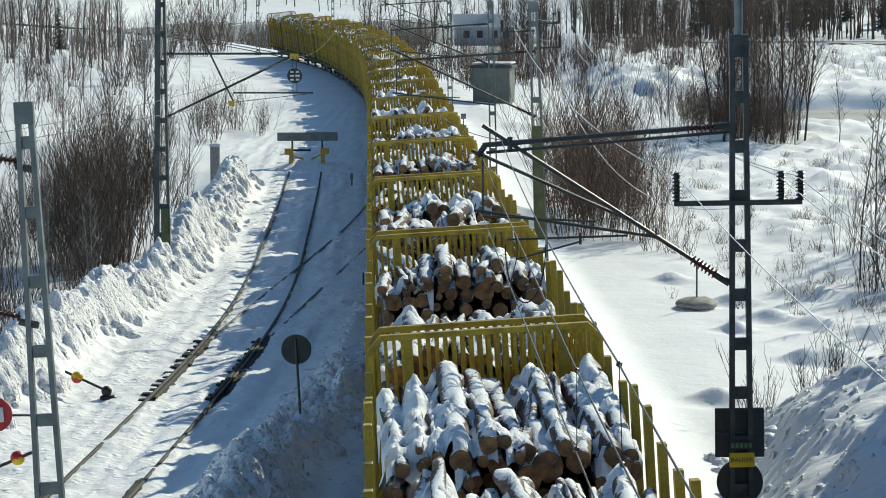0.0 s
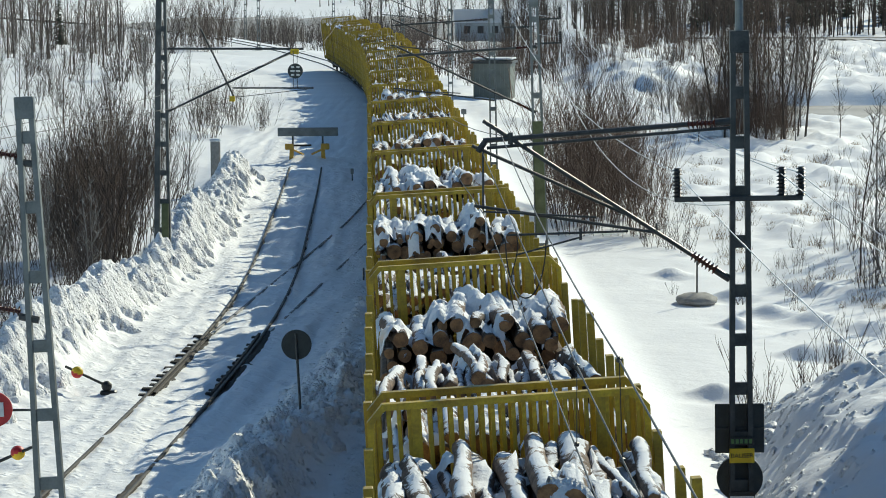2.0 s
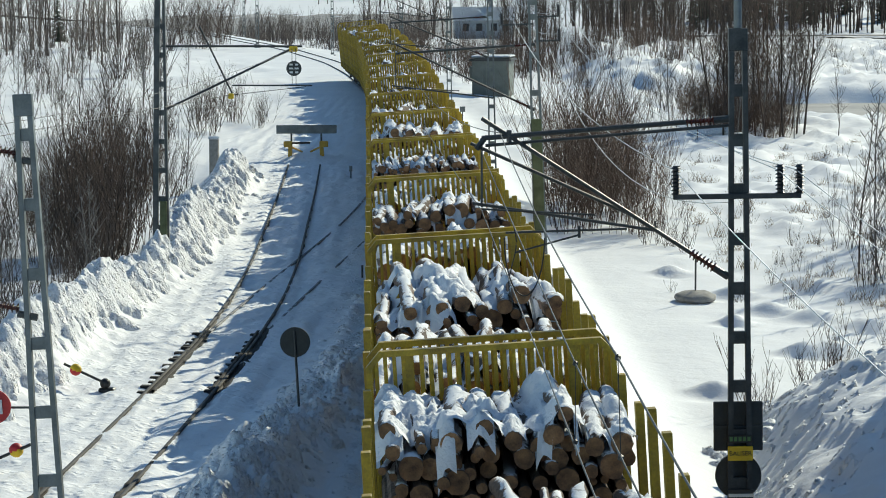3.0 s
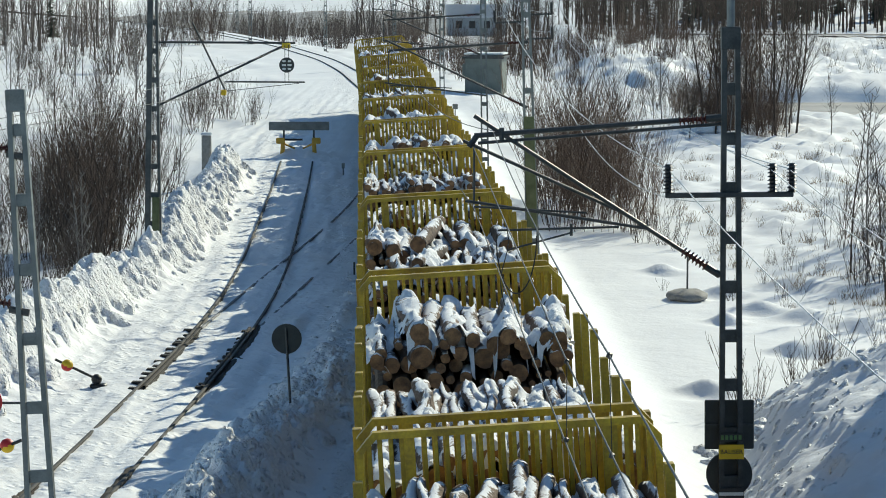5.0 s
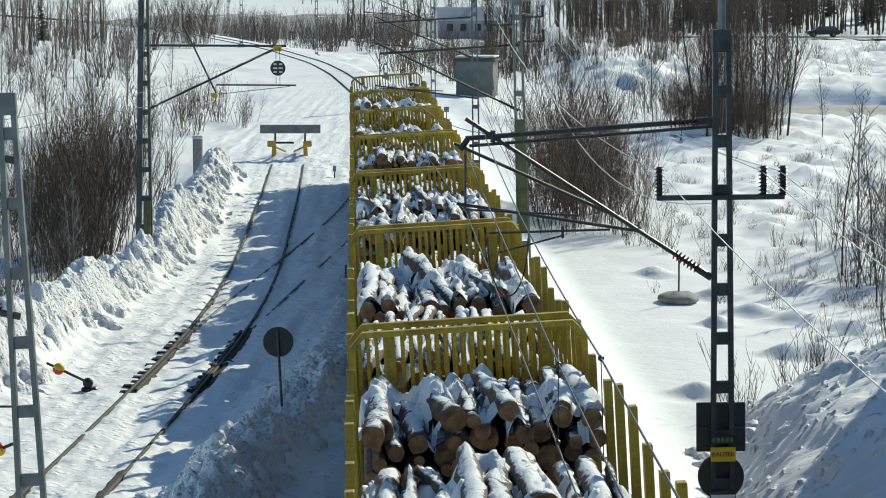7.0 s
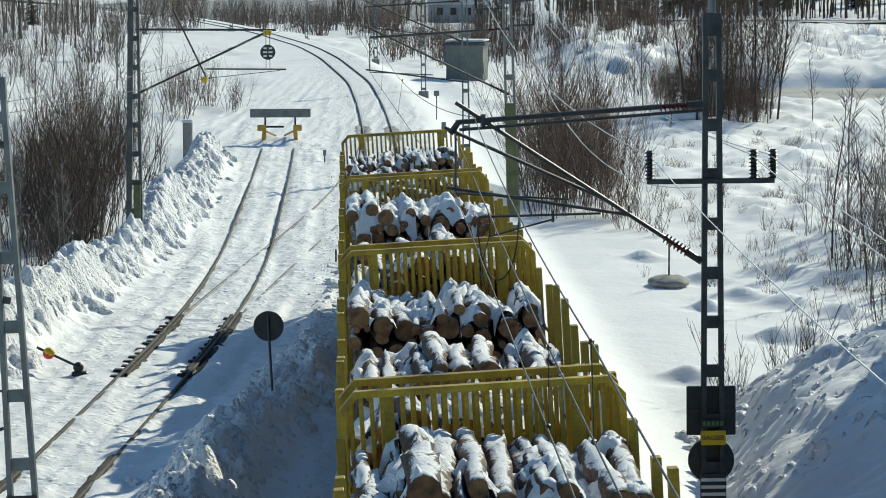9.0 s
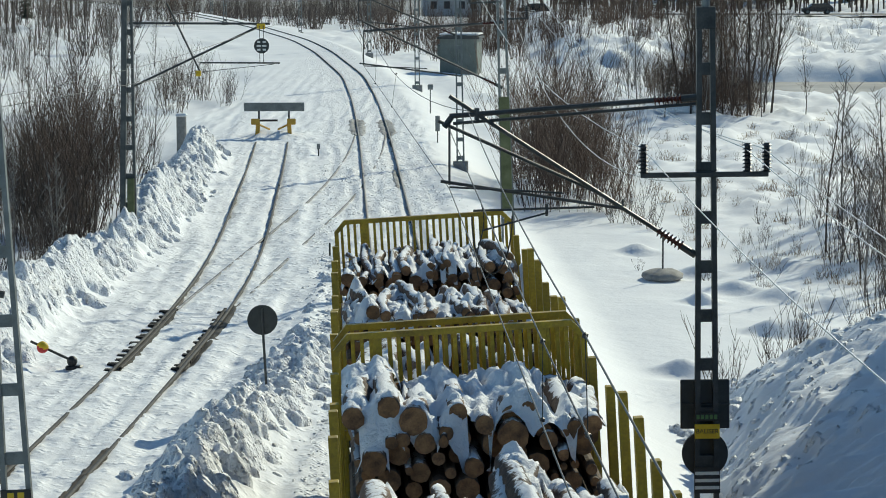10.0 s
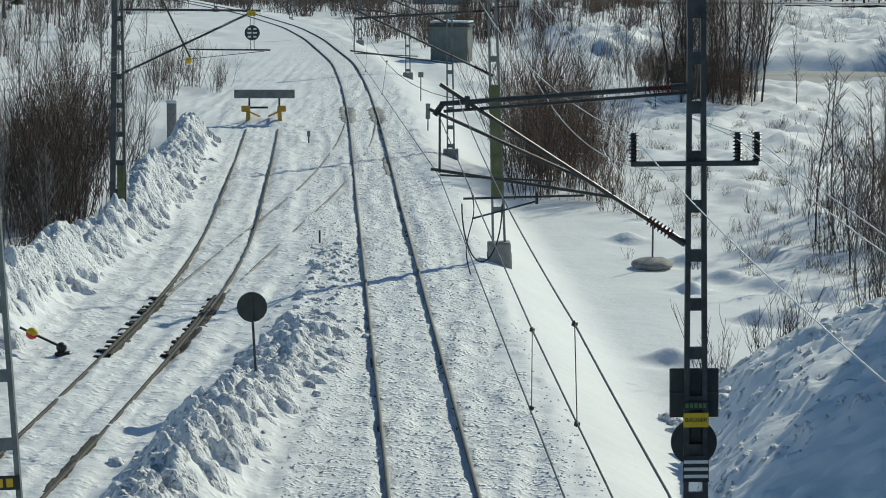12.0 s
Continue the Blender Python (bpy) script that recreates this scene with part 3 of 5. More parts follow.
def log_mesh(length, r, seed, snow=1.0, n=12, rings=18, bend=0.05):
    """A crooked, knotty log along y with cut ends and ridges of snow."""
    rnd = random.Random(seed)
    ph = [rnd.uniform(0, 6.28) for _ in range(4)]
    knots = [(rnd.uniform(0.08, 0.92), rnd.uniform(0, 6.28), rnd.uniform(0.15, 0.4)) for _ in range(5)]
    verts, faces = [], []
    for i in range(rings + 1):
        u = i / rings
        y = (u - 0.5) * length
        rr = r * (1.08 - 0.22 * u) * (1 + 0.04 * math.sin(7 * u + ph[0]))
        cx, cz = bend * math.sin(3.2 * u + ph[1]) + 0.3 * bend * math.sin(9 * u + ph[3]), bend * math.sin(2.6 * u + ph[2])
        edge = min(1, min(u, 1 - u) * 9 + 0.2)
        for j in range(n):
            a = 2 * math.pi * j / n
            nxv, nzv = math.cos(a), math.sin(a)
            c = snow * max(0, nzv) ** 0.6 * (0.30 + 1.05 * noise.noise(Vector((y * 1.25 + ph[3] * 9, a * 1.0, seed)))) - 0.10
            t = max(0, c) * 0.10 * edge * (1 + 1.3 * noise.noise(Vector((y * 4.5, a * 2.2, seed + 4))))
            q = rr * (1 + 0.14 * noise.noise(Vector((y * 2, a * 2, seed + 9))) + 0.10 * noise.noise(Vector((y * 6, a * 3, seed + 19))))
            for ku, ka, kh in knots:
                q += r * kh * math.exp(-((u - ku) * length / 0.12) ** 2 - (2 * math.sin((a - ka) / 2) / 0.6) ** 2)
            verts.append((cx + nxv * (q + t * 0.6), y, cz + nzv * q + t * (0.35 + 0.65 * max(0, nzv))))
    for i in range(rings):
        for j in range(n):
            a, b = i * n + j, i * n + (j + 1) % n
            faces.append((a, b, b + n, a + n))
    bm = bmesh.new()
    vs = [bm.verts.new(v) for v in verts]
    for f in faces:
        bm.faces.new([vs[k] for k in reversed(f)]).smooth = True
    for ring in (vs[:n], vs[rings * n:][::-1]):
        bm.faces.new(ring).material_index = 1
    bmesh.ops.recalc_face_normals(bm, faces=bm.faces)
    return mesh_of(bm, "log", [SNOWYBARK, CUT])


def log_pool(count, l0, l1, r0, r1, seed, bend):
    """Logs as (mesh, length, radius), from slender to stout."""
    out = []
    for k in range(count):
        l, r = l0 + (l1 - l0) * ((k * 7) % count) / count, r0 + (r1 - r0) * k / (count - 1)
        out.append((log_mesh(l, r, seed + k, 0.55 + 0.25 * (k % 4), bend=bend), l, r))
    return out


LOGS_THICK = log_pool(24, 2.75, 3.05, 0.05, 0.155, 100, 0.03)
LOGS_THIN = log_pool(20, 2.65, 3.1, 0.04, 0.10, 300, 0.06)


def pack(seed, thin):
    """A cross-section of a load: logs dropped between the stakes until they reach the crown, as (x, z, log)."""
    rnd = random.Random(seed)
    pool = LOGS_THIN if thin else LOGS_THICK
    edge, crown = (3.55, 4.0, 3.8)[seed % 3] + rnd.uniform(-0.08, 0.06), rnd.uniform(0.0, 0.22)
    off = rnd.uniform(-0.6, 0.6)
    X, Z, R, K = np.zeros(700), np.zeros(700), np.zeros(700), []
    n = 0
    while n < 690:
        k = rnd.randrange(len(pool))
        r = pool[k][2]
        best = None
        for _ in range(14):
            x = rnd.uniform(-1.47 + r, 1.47 - r)
            reach = (R[:n] + r) ** 2 - (X[:n] - x) ** 2
            hit = reach > 0
            z = max(1.33 + r, float((Z[:n][hit] + np.sqrt(reach[hit])).max()) if hit.any() else 0)
            over = z - edge - crown * (1 - ((x - off) / 1.7) ** 2)
            if best is None or over < best[0]:
                best = (over, x, z)
        if best[0] > 0:
            break
        X[n], Z[n], R[n] = best[1], best[2], r
        K.append(k)
        n += 1
    return [(float(X[i]), float(Z[i]), K[i]) for i in range(n)]


def split_load(seed, thin):
    """The joined body of a load, and the top logs that lie open."""
    rnd = random.Random(seed + 500)
    pool = LOGS_THIN if thin else LOGS_THICK
    logs = pack(seed, thin)
    bm = bmesh.new()
    top = []
    for x, z, k in logs:
        r = pool[k][2]
        above = [b for a, b, c in logs if abs(a - x) < 0.75 * (r + pool[c][2]) and b > z + 0.02]
        if len(above) < 1 or (len(above) < 3 and z > 3.5):
            top.append((x, z, k))
            continue
        l, o = pool[k][1], rnd.gauss(0, 0.07)
        vs = rod(bm, (x, o - l / 2, z), (x, o + l / 2, z), r * 1.04, r * 0.88, n=10)
        for f in {f for v in vs for f in v.link_faces}:
            f.material_index = 1 if len(f.verts) > 4 else 0
    return mesh_of(bm, "load_body", [BARKBODY, CUTBODY]), top


LOADS = [split_load(k, k >= 6) for k in range(12)]
BX, BY = np.meshgrid(np.arange(-1.485, 1.49, 0.045), np.arange(-1.86, 1.87, 0.065))


def snow_cover(parent, laid, seed, amount, stretch):
    """Snow bridging the tops of the laid logs, worn through in places."""
    top = np.full(BX.shape, -9.0)
    by = BY * stretch
    for x, y, z, r, l, yaw, tilt in laid:
        xc, zc = x - (by - y) * math.tan(yaw), z + (by - y) * math.tan(tilt)
        q = r * r - (BX - xc) ** 2
        ok = (q > 0) & (np.abs(by - y) < l / 2 - 0.02)
        top[ok] = np.maximum(top[ok], (zc + np.sqrt(np.maximum(q, 0)))[ok])
    wide = top.copy()
    for s in (1, 2):
        wide[:, s:] = np.maximum(wide[:, s:], top[:, :-s] - 0.05 * s)
        wide[:, :-s] = np.maximum(wide[:, :-s], top[:, s:] - 0.05 * s)
    sx, sy = BX + seed * 3.7, by + seed * 5.1
    t = 0.10 * fractal(sx * 1.2, sy * 0.8, 2, seed) + 0.15 * fractal(sx * 4.2, sy * 2.6, 3, seed + 7) + amount
    z = wide + np.clip(t, -0.25, 0.12) + 0.045 * fractal(sx * 7, sy * 5, 2, seed + 3)
    ny_, nx_ = BX.shape
    i0 = (np.arange(ny_ - 1)[:, None] * nx_ + np.arange(nx_ - 1)[None, :]).ravel()
    quads = np.stack([i0, i0 + 1, i0 + nx_ + 1, i0 + nx_], 1)
    zz, tt = z.ravel(), t.ravel()
    span = zz[quads].max(1) - zz[quads].min(1)
    quads = quads[(zz[quads].min(1) > 2.5) & (tt[quads].max(1) > -0.06) & (span < 0.8)]
    used = np.unique(quads)
    back = np.zeros(zz.size, int)
    back[used] = np.arange(used.size)
    verts = np.stack([BX.ravel(), by.ravel(), zz], 1)[used]
    ob = new("snow_cover", numpy_mesh("snow_cover", verts, back[quads], [LOGSNOW], True))
    ob.parent = parent
    tagged(ob, "broken snow lying over the top logs", kind="stuff")


def load_stack(wagon, y0, seed, thin, stretch, height):
    """One bunk of logs: the joined body, each log lying open on top, and the snow on them."""
    rnd = random.Random(seed)
    body, top = LOADS[(6 if thin else 0) + 3 * (seed % 2) + height]
    flip = rnd.random() < 0.5
    longer = Matrix.Diagonal((1, stretch, 1, 1))
    core = new("bunk_load")
    core.parent, core.matrix_basis = wagon, pose(0, y0, 0, 0, 0, 180 if flip else 0)
    piece("lower_log_body", body, core, longer)["kind"] = "stuff"
    core["label"] = "packed stack of logs with sawn ends"
    pool = LOGS_THIN if thin else LOGS_THICK
    laid = []

    def lay(x, y, z, k, yaw, tilt):
        me, l, r = pool[k]
        l = l * stretch
        lim = 1.49 - r - abs(math.tan(radians(yaw))) * l / 2
        x = max(-lim, min(lim, x))
        turn = 180 if rnd.random() < 0.4 else 0
        piece("log", me, core, pose(x, y, z, tilt, 0, yaw) @ pose(0, 0, 0, 0, 0, turn) @ longer)
        laid.append((x, y, z, r, l, radians(yaw), radians(tilt)))
    for x, z, k in top:
        wild = rnd.random() < (0.3 if thin else 0.15)
        lay(x, rnd.gauss(0, 0.09), z + rnd.uniform(-0.02, 0.05), k, rnd.gauss(0, 4.0 if wild else 1.4), rnd.gauss(0, 1.8 if wild else 0.7))
    for _ in range(9 if thin else 6):
        x, z, k = rnd.choice(top)
        k = rnd.randrange(len(pool))
        lay(x, rnd.gauss(0, 0.15), z + pool[k][2] * 1.7, k, max(-13, min(13, rnd.gauss(0, 6))), rnd.gauss(0, 1.5))
    snow_cover(core, laid, seed % 97, rnd.choice((-0.14, -0.10, -0.06, -0.03)) - (0.04 if thin else 0), stretch)


first = make_wagon()
wagons = []
COUNT = 22
for k in range(COUNT):
    w = first if k == 0 else copy_thing(first, pose(0, 0, 0))
    thin = k in (0, 3, 4, 7, 8, 10, 13)
    tagged(w, "yellow timber wagon loaded with snowy " + ("thin crooked logs" if thin else "thick sawn logs"), "railway wagon", group="wagons of the timber train")
    wagons.append(w)
for k, w in enumerate(wagons):
    thin = k in (0, 3, 4, 7, 8, 10, 13)
    # most wagons carry three bunks of short logs, a few two of long ones
    spots_ = ((-3.15, 3.1), 1.75) if k in (5, 12, 18) else ((-4.5, 0.0, 4.5), 1.0)
    for j, y in enumerate(spots_[0]):
        load_stack(w, y, 11 * k + j + 1, thin if (k + j) % 5 else not thin, spots_[1], ((2, 1) if len(spots_[0]) == 2 else (2, 0, 1) if k % 4 else (0, 2, 1))[j])

# ---- masts, wires and signs of the line ----


def mast(name, x, y, height, w0, w1, lean, label, rung=0.85, material=GALV, depth=0.13, chord=0.07, base=True, z0=None, turn=0.0, chord2=None):
    """A steel mast of two channel uprights with batten plates, on a concrete foot."""
    z = gz(x, y) - 0.1 if z0 is None else z0
    ob = tagged(new(name), label, "mast", group="catenary masts")
    ob.matrix_basis = pose(x, y, z, 0, lean, turn)
    for s in (-1, 1):
        bm = bmesh.new()
        thick_ = chord if s < 0 or chord2 is None else chord2
        p, q = Vector((s * (w0 - thick_) / 2, 0, 0.3)), Vector((s * (w1 - thick_) / 2, 0, height))
        vs = []
        for (c, k) in ((p, 1.0), (q, 1.0)):
            vs.append([bm.verts.new((c.x + a * thick_ / 2, b * depth / 2, c.z)) for a, b in ((-1, -1), (1, -1), (1, 1), (-1, 1))])
        for i in range(4):
            bm.faces.new((vs[0][i], vs[0][(i + 1) % 4], vs[1][(i + 1) % 4], vs[1][i]))
        bm.faces.new(vs[0][::-1])
        bm.faces.new(vs[1])
        bmesh.ops.recalc_face_normals(bm, faces=bm.faces)
        part("upright", bm, material, ob)
    k = int((height - 0.6) / rung)
    for i in range(k + 1):
        u = 0.6 + i * rung
        w = w0 + (w1 - w0) * u / height
        bm = bmesh.new()
        box(bm, 0, 0, u, w - chord, depth * 0.55, 0.17, bevel=0.006)
        part("batten", bm, material, ob)
    bm = bmesh.new()
    box(bm, 0, 0, height - 0.1, w1 + 0.02, depth + 0.02, 0.3, bevel=0.01)
    part("cap", bm, material, ob)
    if base:
        bm = bmesh.new()
        vs = box(bm, 0, 0, 0.0, w0 + 0.3, 0.6, 0.9, bevel=0.03)
        part("foot", bm, CONCRETE, ob)
    return ob


def cantilever(m, x0, x1, y, z_top, z_low, z_reg, label="", reg_x=None):
    """Tubular bracket with brown insulators, from the mast at x0 to the wire at x1."""
    inv = m.matrix_basis.inverted()
    s = 1 if x1 > x0 else -1

    def tube(name, p, q, r, mt=DARKSTEEL):
        bm = bmesh.new()
        rod(bm, inv @ Vector(p), inv @ Vector(q), r, n=8)
        return part(name, bm, mt, m)
    for z, zt, r in ((z_top, z_top - 0.25, 0.035), (z_low, z_top + 0.02, 0.03)):
        a, b = Vector((x0 + s * 0.1, y, z)), Vector((x1, y, zt))
        d = (b - a).normalized()
        bm = bmesh.new()
        sheds(bm, inv @ (a + d * 0.12), inv @ (a + d * 0.52), 0.03, 0.075, 7)
        part("insulator", bm, PORCELAIN, m, "ribbed brown porcelain insulator")
        tube("bracket_tube", a + d * 0.5, b, r)
        tube("clamp", a - d * 0.1, a + d * 0.14, 0.05)
    rx = x1 if reg_x is None else reg_x
    k0 = x0 + (x1 - x0) * 0.3
    tube("registration_tube", (k0, y, z_reg - 0.32), (rx - s * -0.12, y, z_reg + 0.05), 0.022)
    tube("steady_arm", (k0 + (rx - k0) * 0.35, y - 0.1, z_reg - 0.1), (rx, y - 0.1, z_reg - 0.02), 0.014)
    tube("support_rod", (k0, y, z_reg - 0.32), (k0, y, z_low + (z_top - z_low) * 0.34), 0.012)
    tube("drop_bracket", (rx, y, z_reg), (rx, y, z_top - 0.25), 0.016)
    return tube


def cable(name, pts, r, material, label, sag=0.0, n=5, steps=14):
    """A hanging wire through the given supports."""
    verts, faces = [], []
    line = []
    for a, b in zip(pts, pts[1:]):
        a, b = Vector(a), Vector(b)
        for i in range(steps):
            u = i / steps
            p = a.lerp(b, u)
            p.z -= sag * 4 * u * (1 - u) * ((b - a).length / 40) ** 2
            line.append(p)
    line.append(Vector(pts[-1]))
    for i, p in enumerate(line):
        d = (line[min(i + 1, len(line) - 1)] - line[max(i - 1, 0)]).normalized()
        e = d.cross(Vector((0, 0, 1)))
        e = e.normalized() if e.length > 0.01 else Vector((1, 0, 0))
        f = e.cross(d)
        for j in range(n):
            a = 2 * math.pi * j / n
            verts.append(p + (e * math.cos(a) + f * math.sin(a)) * r)
        if i:
            for j in range(n):
                q = (i - 1) * n
                faces.append((q + j, q + (j + 1) % n, q + n + (j + 1) % n, q + n + j))
    ob = new(name, numpy_mesh(name, verts, faces, [material]))
    return tagged(ob, label, "cable")


# the mast beside the bridge, with line arms and signs
mast_r = mast("catenary_mast", 3.50, 35, 8.75, 0.36, 0.24, -0.75, "dark steel lattice mast with signs and line insulators", 0.67, DARKSTEEL, z0=-0.3)
tube = cantilever(mast_r, 3.3, -0.05, 35, 7.28, 5.2, 6.1)
for nm, a, b, r in (("steady_arm", (0.27, 34.8, 5.77), (1.9, 34.8, 5.82), 0.016), ("steady_arm", (0.39, 34.8, 5.5), (1.26, 34.8, 5.74), 0.013), ("bracket_tube", (-0.2, 35.06, 6.96), (2.1, 35.06, 5.93), 0.024), ("hook", (1.26, 34.8, 5.70), (1.26, 34.8, 5.86), 0.02),
                    ("stay_tube", (3.3, 35, 7.2), (0.0, 35, 6.93), 0.022), ("tip_clamp", (-0.12, 35, 6.88), (-0.02, 35, 7.02), 0.04), ("tip_clamp", (0.32, 35, 6.98), (0.32, 35, 7.14), 0.035)):
    tube(nm, a, b, r)
inv = mast_r.matrix_basis.inverted()
bm = bmesh.new()
rod(bm, (0, 0, 8.7), (0, 0, 10.2), 0.055, n=12)
part("top_pole", bm, GALV, mast_r)
bm = bmesh.new()
box(bm, -0.03, -0.1, 6.55, 1.72, 0.08, 0.07, bevel=0.008)
arm = part("line_arm", bm, DARKSTEEL, mast_r)
for x in (-0.85, 0.55, 0.81):
    bm = bmesh.new()
    sheds(bm, (x, -0.1, 6.57), (x, -0.1, 6.97), 0.04, 0.072, 8)
    part("line_insulator", bm, BLACKINS, arm, "black ribbed line insulator")
bm = bmesh.new()
box(bm, -0.01, 0.12, 3.38, 0.67, 0.05, 0.68, bevel=0.012)
sb = part("square_sign_back", bm, SIGNBACK, mast_r, "back of a dark square sign")
bm = bmesh.new()
box(bm, -0.01, 0.08, 3.38, 0.67, 0.03, 0.025)
part("rail_strip", bm, DARKSTEEL, sb)
bm = bmesh.new()
rod(bm, (-0.01, 0.10, 2.69), (-0.01, 0.16, 2.69), 0.315, n=40)
db = part("round_sign_back", bm, SIGNBACK, mast_r, "back of a dark round sign")
for z in (2.46, 2.36, 2.26):
    bm = bmesh.new()
    box(bm, 0.0, -0.10, z, 0.33, 0.02, 0.045)
    part("white_stripe", bm, SIGNWHITE, mast_r)
bm = bmesh.new()
box(bm, 0.0, -0.095, 2.36, 0.35, 0.012, 0.36)
part("striped_plate", bm, BLACK, mast_r, "black plate with white stripes")
bm = bmesh.new()
box(bm, 0.0, -0.1, 3.04, 0.34, 0.02, 0.2, bevel=0.006)
yp = part("yellow_plate", bm, SIGNYELLOW, mast_r, "yellow plate with black capitals")
font = bpy.data.curves.new("lettering", "FONT")
font.body, font.size, font.align_x, font.align_y, font.extrude = "BALISER", 0.087, "CENTER", "CENTER", 0.002
tmp = new("lettering", font)
dg = bpy.context.evaluated_depsgraph_get()
tmp_mesh = bpy.data.meshes.new_from_object(tmp.evaluated_get(dg))
bpy.data.objects.remove(tmp)
tmp_mesh.materials.clear()
tmp_mesh.materials.append(BLACK)
piece("lettering", tmp_mesh, yp, pose(0, -0.114, 3.04, 90, 0, 0))
bm = bmesh.new()
box(bm, 0.0, -0.1, 3.24, 0.33, 0.02, 0.11, bevel=0.004)
gp = part("green_plate", bm, BLACK, mast_r, "dark plate with green bars")
for i in range(5):
    bm = bmesh.new()
    box(bm, -0.125 + 0.06 * i, -0.112, 3.24, 0.04, 0.006, 0.06)
    part("mark", bm, SIGNGREEN, gp)

# the mast between the tracks, left of the train
mast_l = mast("catenary_mast", -5.89, 35, 7.75, 0.46, 0.24, -2.6, "grey galvanised lattice mast between the tracks", 0.95, GALV, z0=-0.15)
inv = mast_l.matrix_basis.inverted()
for z in (6.72, 4.6):
    bm = bmesh.new()
    rod(bm, inv @ Vector((-6.1, 35, z)), inv @ Vector((-6.37, 35, z + 0.05)), 0.05)
    part("clamp", bm, DARKSTEEL, mast_l)
    bm = bmesh.new()
    sheds(bm, inv @ Vector((-6.35, 35, z + 0.12)), inv @ Vector((-6.85, 35, z + 0.2)), 0.03, 0.075, 8)
    part("insulator", bm, PORCELAIN, mast_l)
    bm = bmesh.new()
    rod(bm, inv @ Vector((-6.85, 35, z + 0.2)), inv @ Vector((-9.3, 35, 7.0)), 0.03)
    part("bracket_tube", bm, DARKSTEEL, mast_l)
bm = bmesh.new()
ring = bmesh.ops.create_cone(bm, cap_ends=True, segments=36, radius1=0.24, radius2=0.24, depth=0.03)
bmesh.ops.transform(bm, matrix=Matrix.Translation(inv @ Vector((-6.72, 34.95, 3.38))) @ pose(0, 0, 0, 90, 0, 0), verts=ring["verts"])
rs = part("red_disc", bm, SIGNRED, mast_l, "red disc with white bars")
for s in (-0.09, 0.09):
    bm = bmesh.new()
    c = inv @ Vector((-6.72 + s, 34.92, 3.38))
    box(bm, c.x, c.y, c.z, 0.07, 0.01, 0.2)
    part("white_bar", bm, SIGNWHITE, rs)
bm = bmesh.new()
rod(bm, inv @ Vector((-6.72, 35.0, 3.36)), inv @ Vector((-5.9, 35, 3.36)), 0.016)
part("sign_bracket", bm, DARKSTEEL, mast_l)
bm = bmesh.new()
box(bm, 0, -0.1, 1.98, 0.42, 0.02, 0.2, bevel=0.005)
np_ = part("number_plate", bm, BLACK, mast_l, "black plate with yellow bars")
for i in (-1, 1):
    bm = bmesh.new()
    box(bm, i * 0.07, -0.114, 1.98, 0.09, 0.006, 0.12)
    part("mark", bm, SIGNYELLOW, np_)

# masts further on
mast_2 = mast("catenary_mast", 1.66, 75.6, 8.9, 0.42, 0.26, -1.95, "mossy green and grey mast on a concrete foot", 1.1, GALV, 0.16, z0=-0.35)
bm = bmesh.new()
box(bm, 0, -0.02, 3.7, 0.30, 0.2, 3.3, bevel=0.015)
part("cladding", bm, GREENPOLE, mast_2, "mossy green sheet cladding")
bm = bmesh.new()
vs = box(bm, 0, 0, 0.15, 0.68, 0.7, 1.2, bevel=0.04)
part("foundation", bm, CONCRETE, mast_2, "weathered concrete foundation")
cantilever(mast_2, 1.45, -2.6, 75.6, 7.15, 5.3, 5.92)
for x, z in ((-0.9, 8.1), (0.75, 8.3), (0.75, 7.6)):
    bm = bmesh.new()
    box(bm, x / 2, 0, z, abs(x), 0.06, 0.05)
    a = part("line_arm", bm, DARKSTEEL, mast_2)
    bm = bmesh.new()
    sheds(bm, (x, 0, z), (x, 0, z + 0.34), 0.04, 0.075, 6)
    part("line_insulator", bm, BLACKINS, a)
mast_3 = mast("catenary_mast", 0.33, 113, 8.6, 0.36, 0.26, -0.9, "grey lattice mast on a concrete foot", 0.8, GALV)
cantilever(mast_3, 0.1, -4.1, 113, 7.3, 5.6, 6.15)
mast_4 = mast("catenary_mast", -2.36, 172, 8.6, 0.36, 0.26, -0.6, "grey lattice mast on a concrete foot", 0.8, GALV)
cantilever(mast_4, -2.5, -6.9, 172, 7.8, 6.0, 6.6)
for x, y in ((-7.2, 224), (-16.6, 283), (-24.5, 280), (-31.0, 335)):
    mast("catenary_mast", x, y, 8.4, 0.36, 0.28, 0, "grey lattice mast beside the curve", 0.8, GALV)
mast_s = mast("catenary_mast", -10.2, 81.1, 9.2, 0.54, 0.30, 0.5, "tall dark lattice mast behind the siding", 0.9, OLDSTEEL, 0.2, 0.17, z0=-0.2, chord2=0.08)
bm = bmesh.new()
box(bm, 0.1, -0.15, 1.5, 0.22, 0.12, 1.7, bevel=0.02)
part("cabinet", bm, GREENPOLE, mast_s, "narrow green cabinet")
inv = mast_s.matrix_basis.inverted()
for nm, p, q, r in (("bracket_tube", (-10.1, 81.1, 6.98), (-5.7, 81.1, 6.96), 0.035), ("bracket_tube", (-10.0, 81.1, 5.0), (-6.0, 81.1, 6.9), 0.035),
                    ("registration_tube", (-7.9, 81.1, 5.75), (-5.4, 81.1, 5.74), 0.025), ("stay_rod", (-8.9, 81.1, 7.6), (-7.9, 81.1, 5.5), 0.03)):
    bm = bmesh.new()
    rod(bm, inv @ Vector(p), inv @ Vector(q), r, n=8)
    part(nm, bm, DARKSTEEL, mast_s)
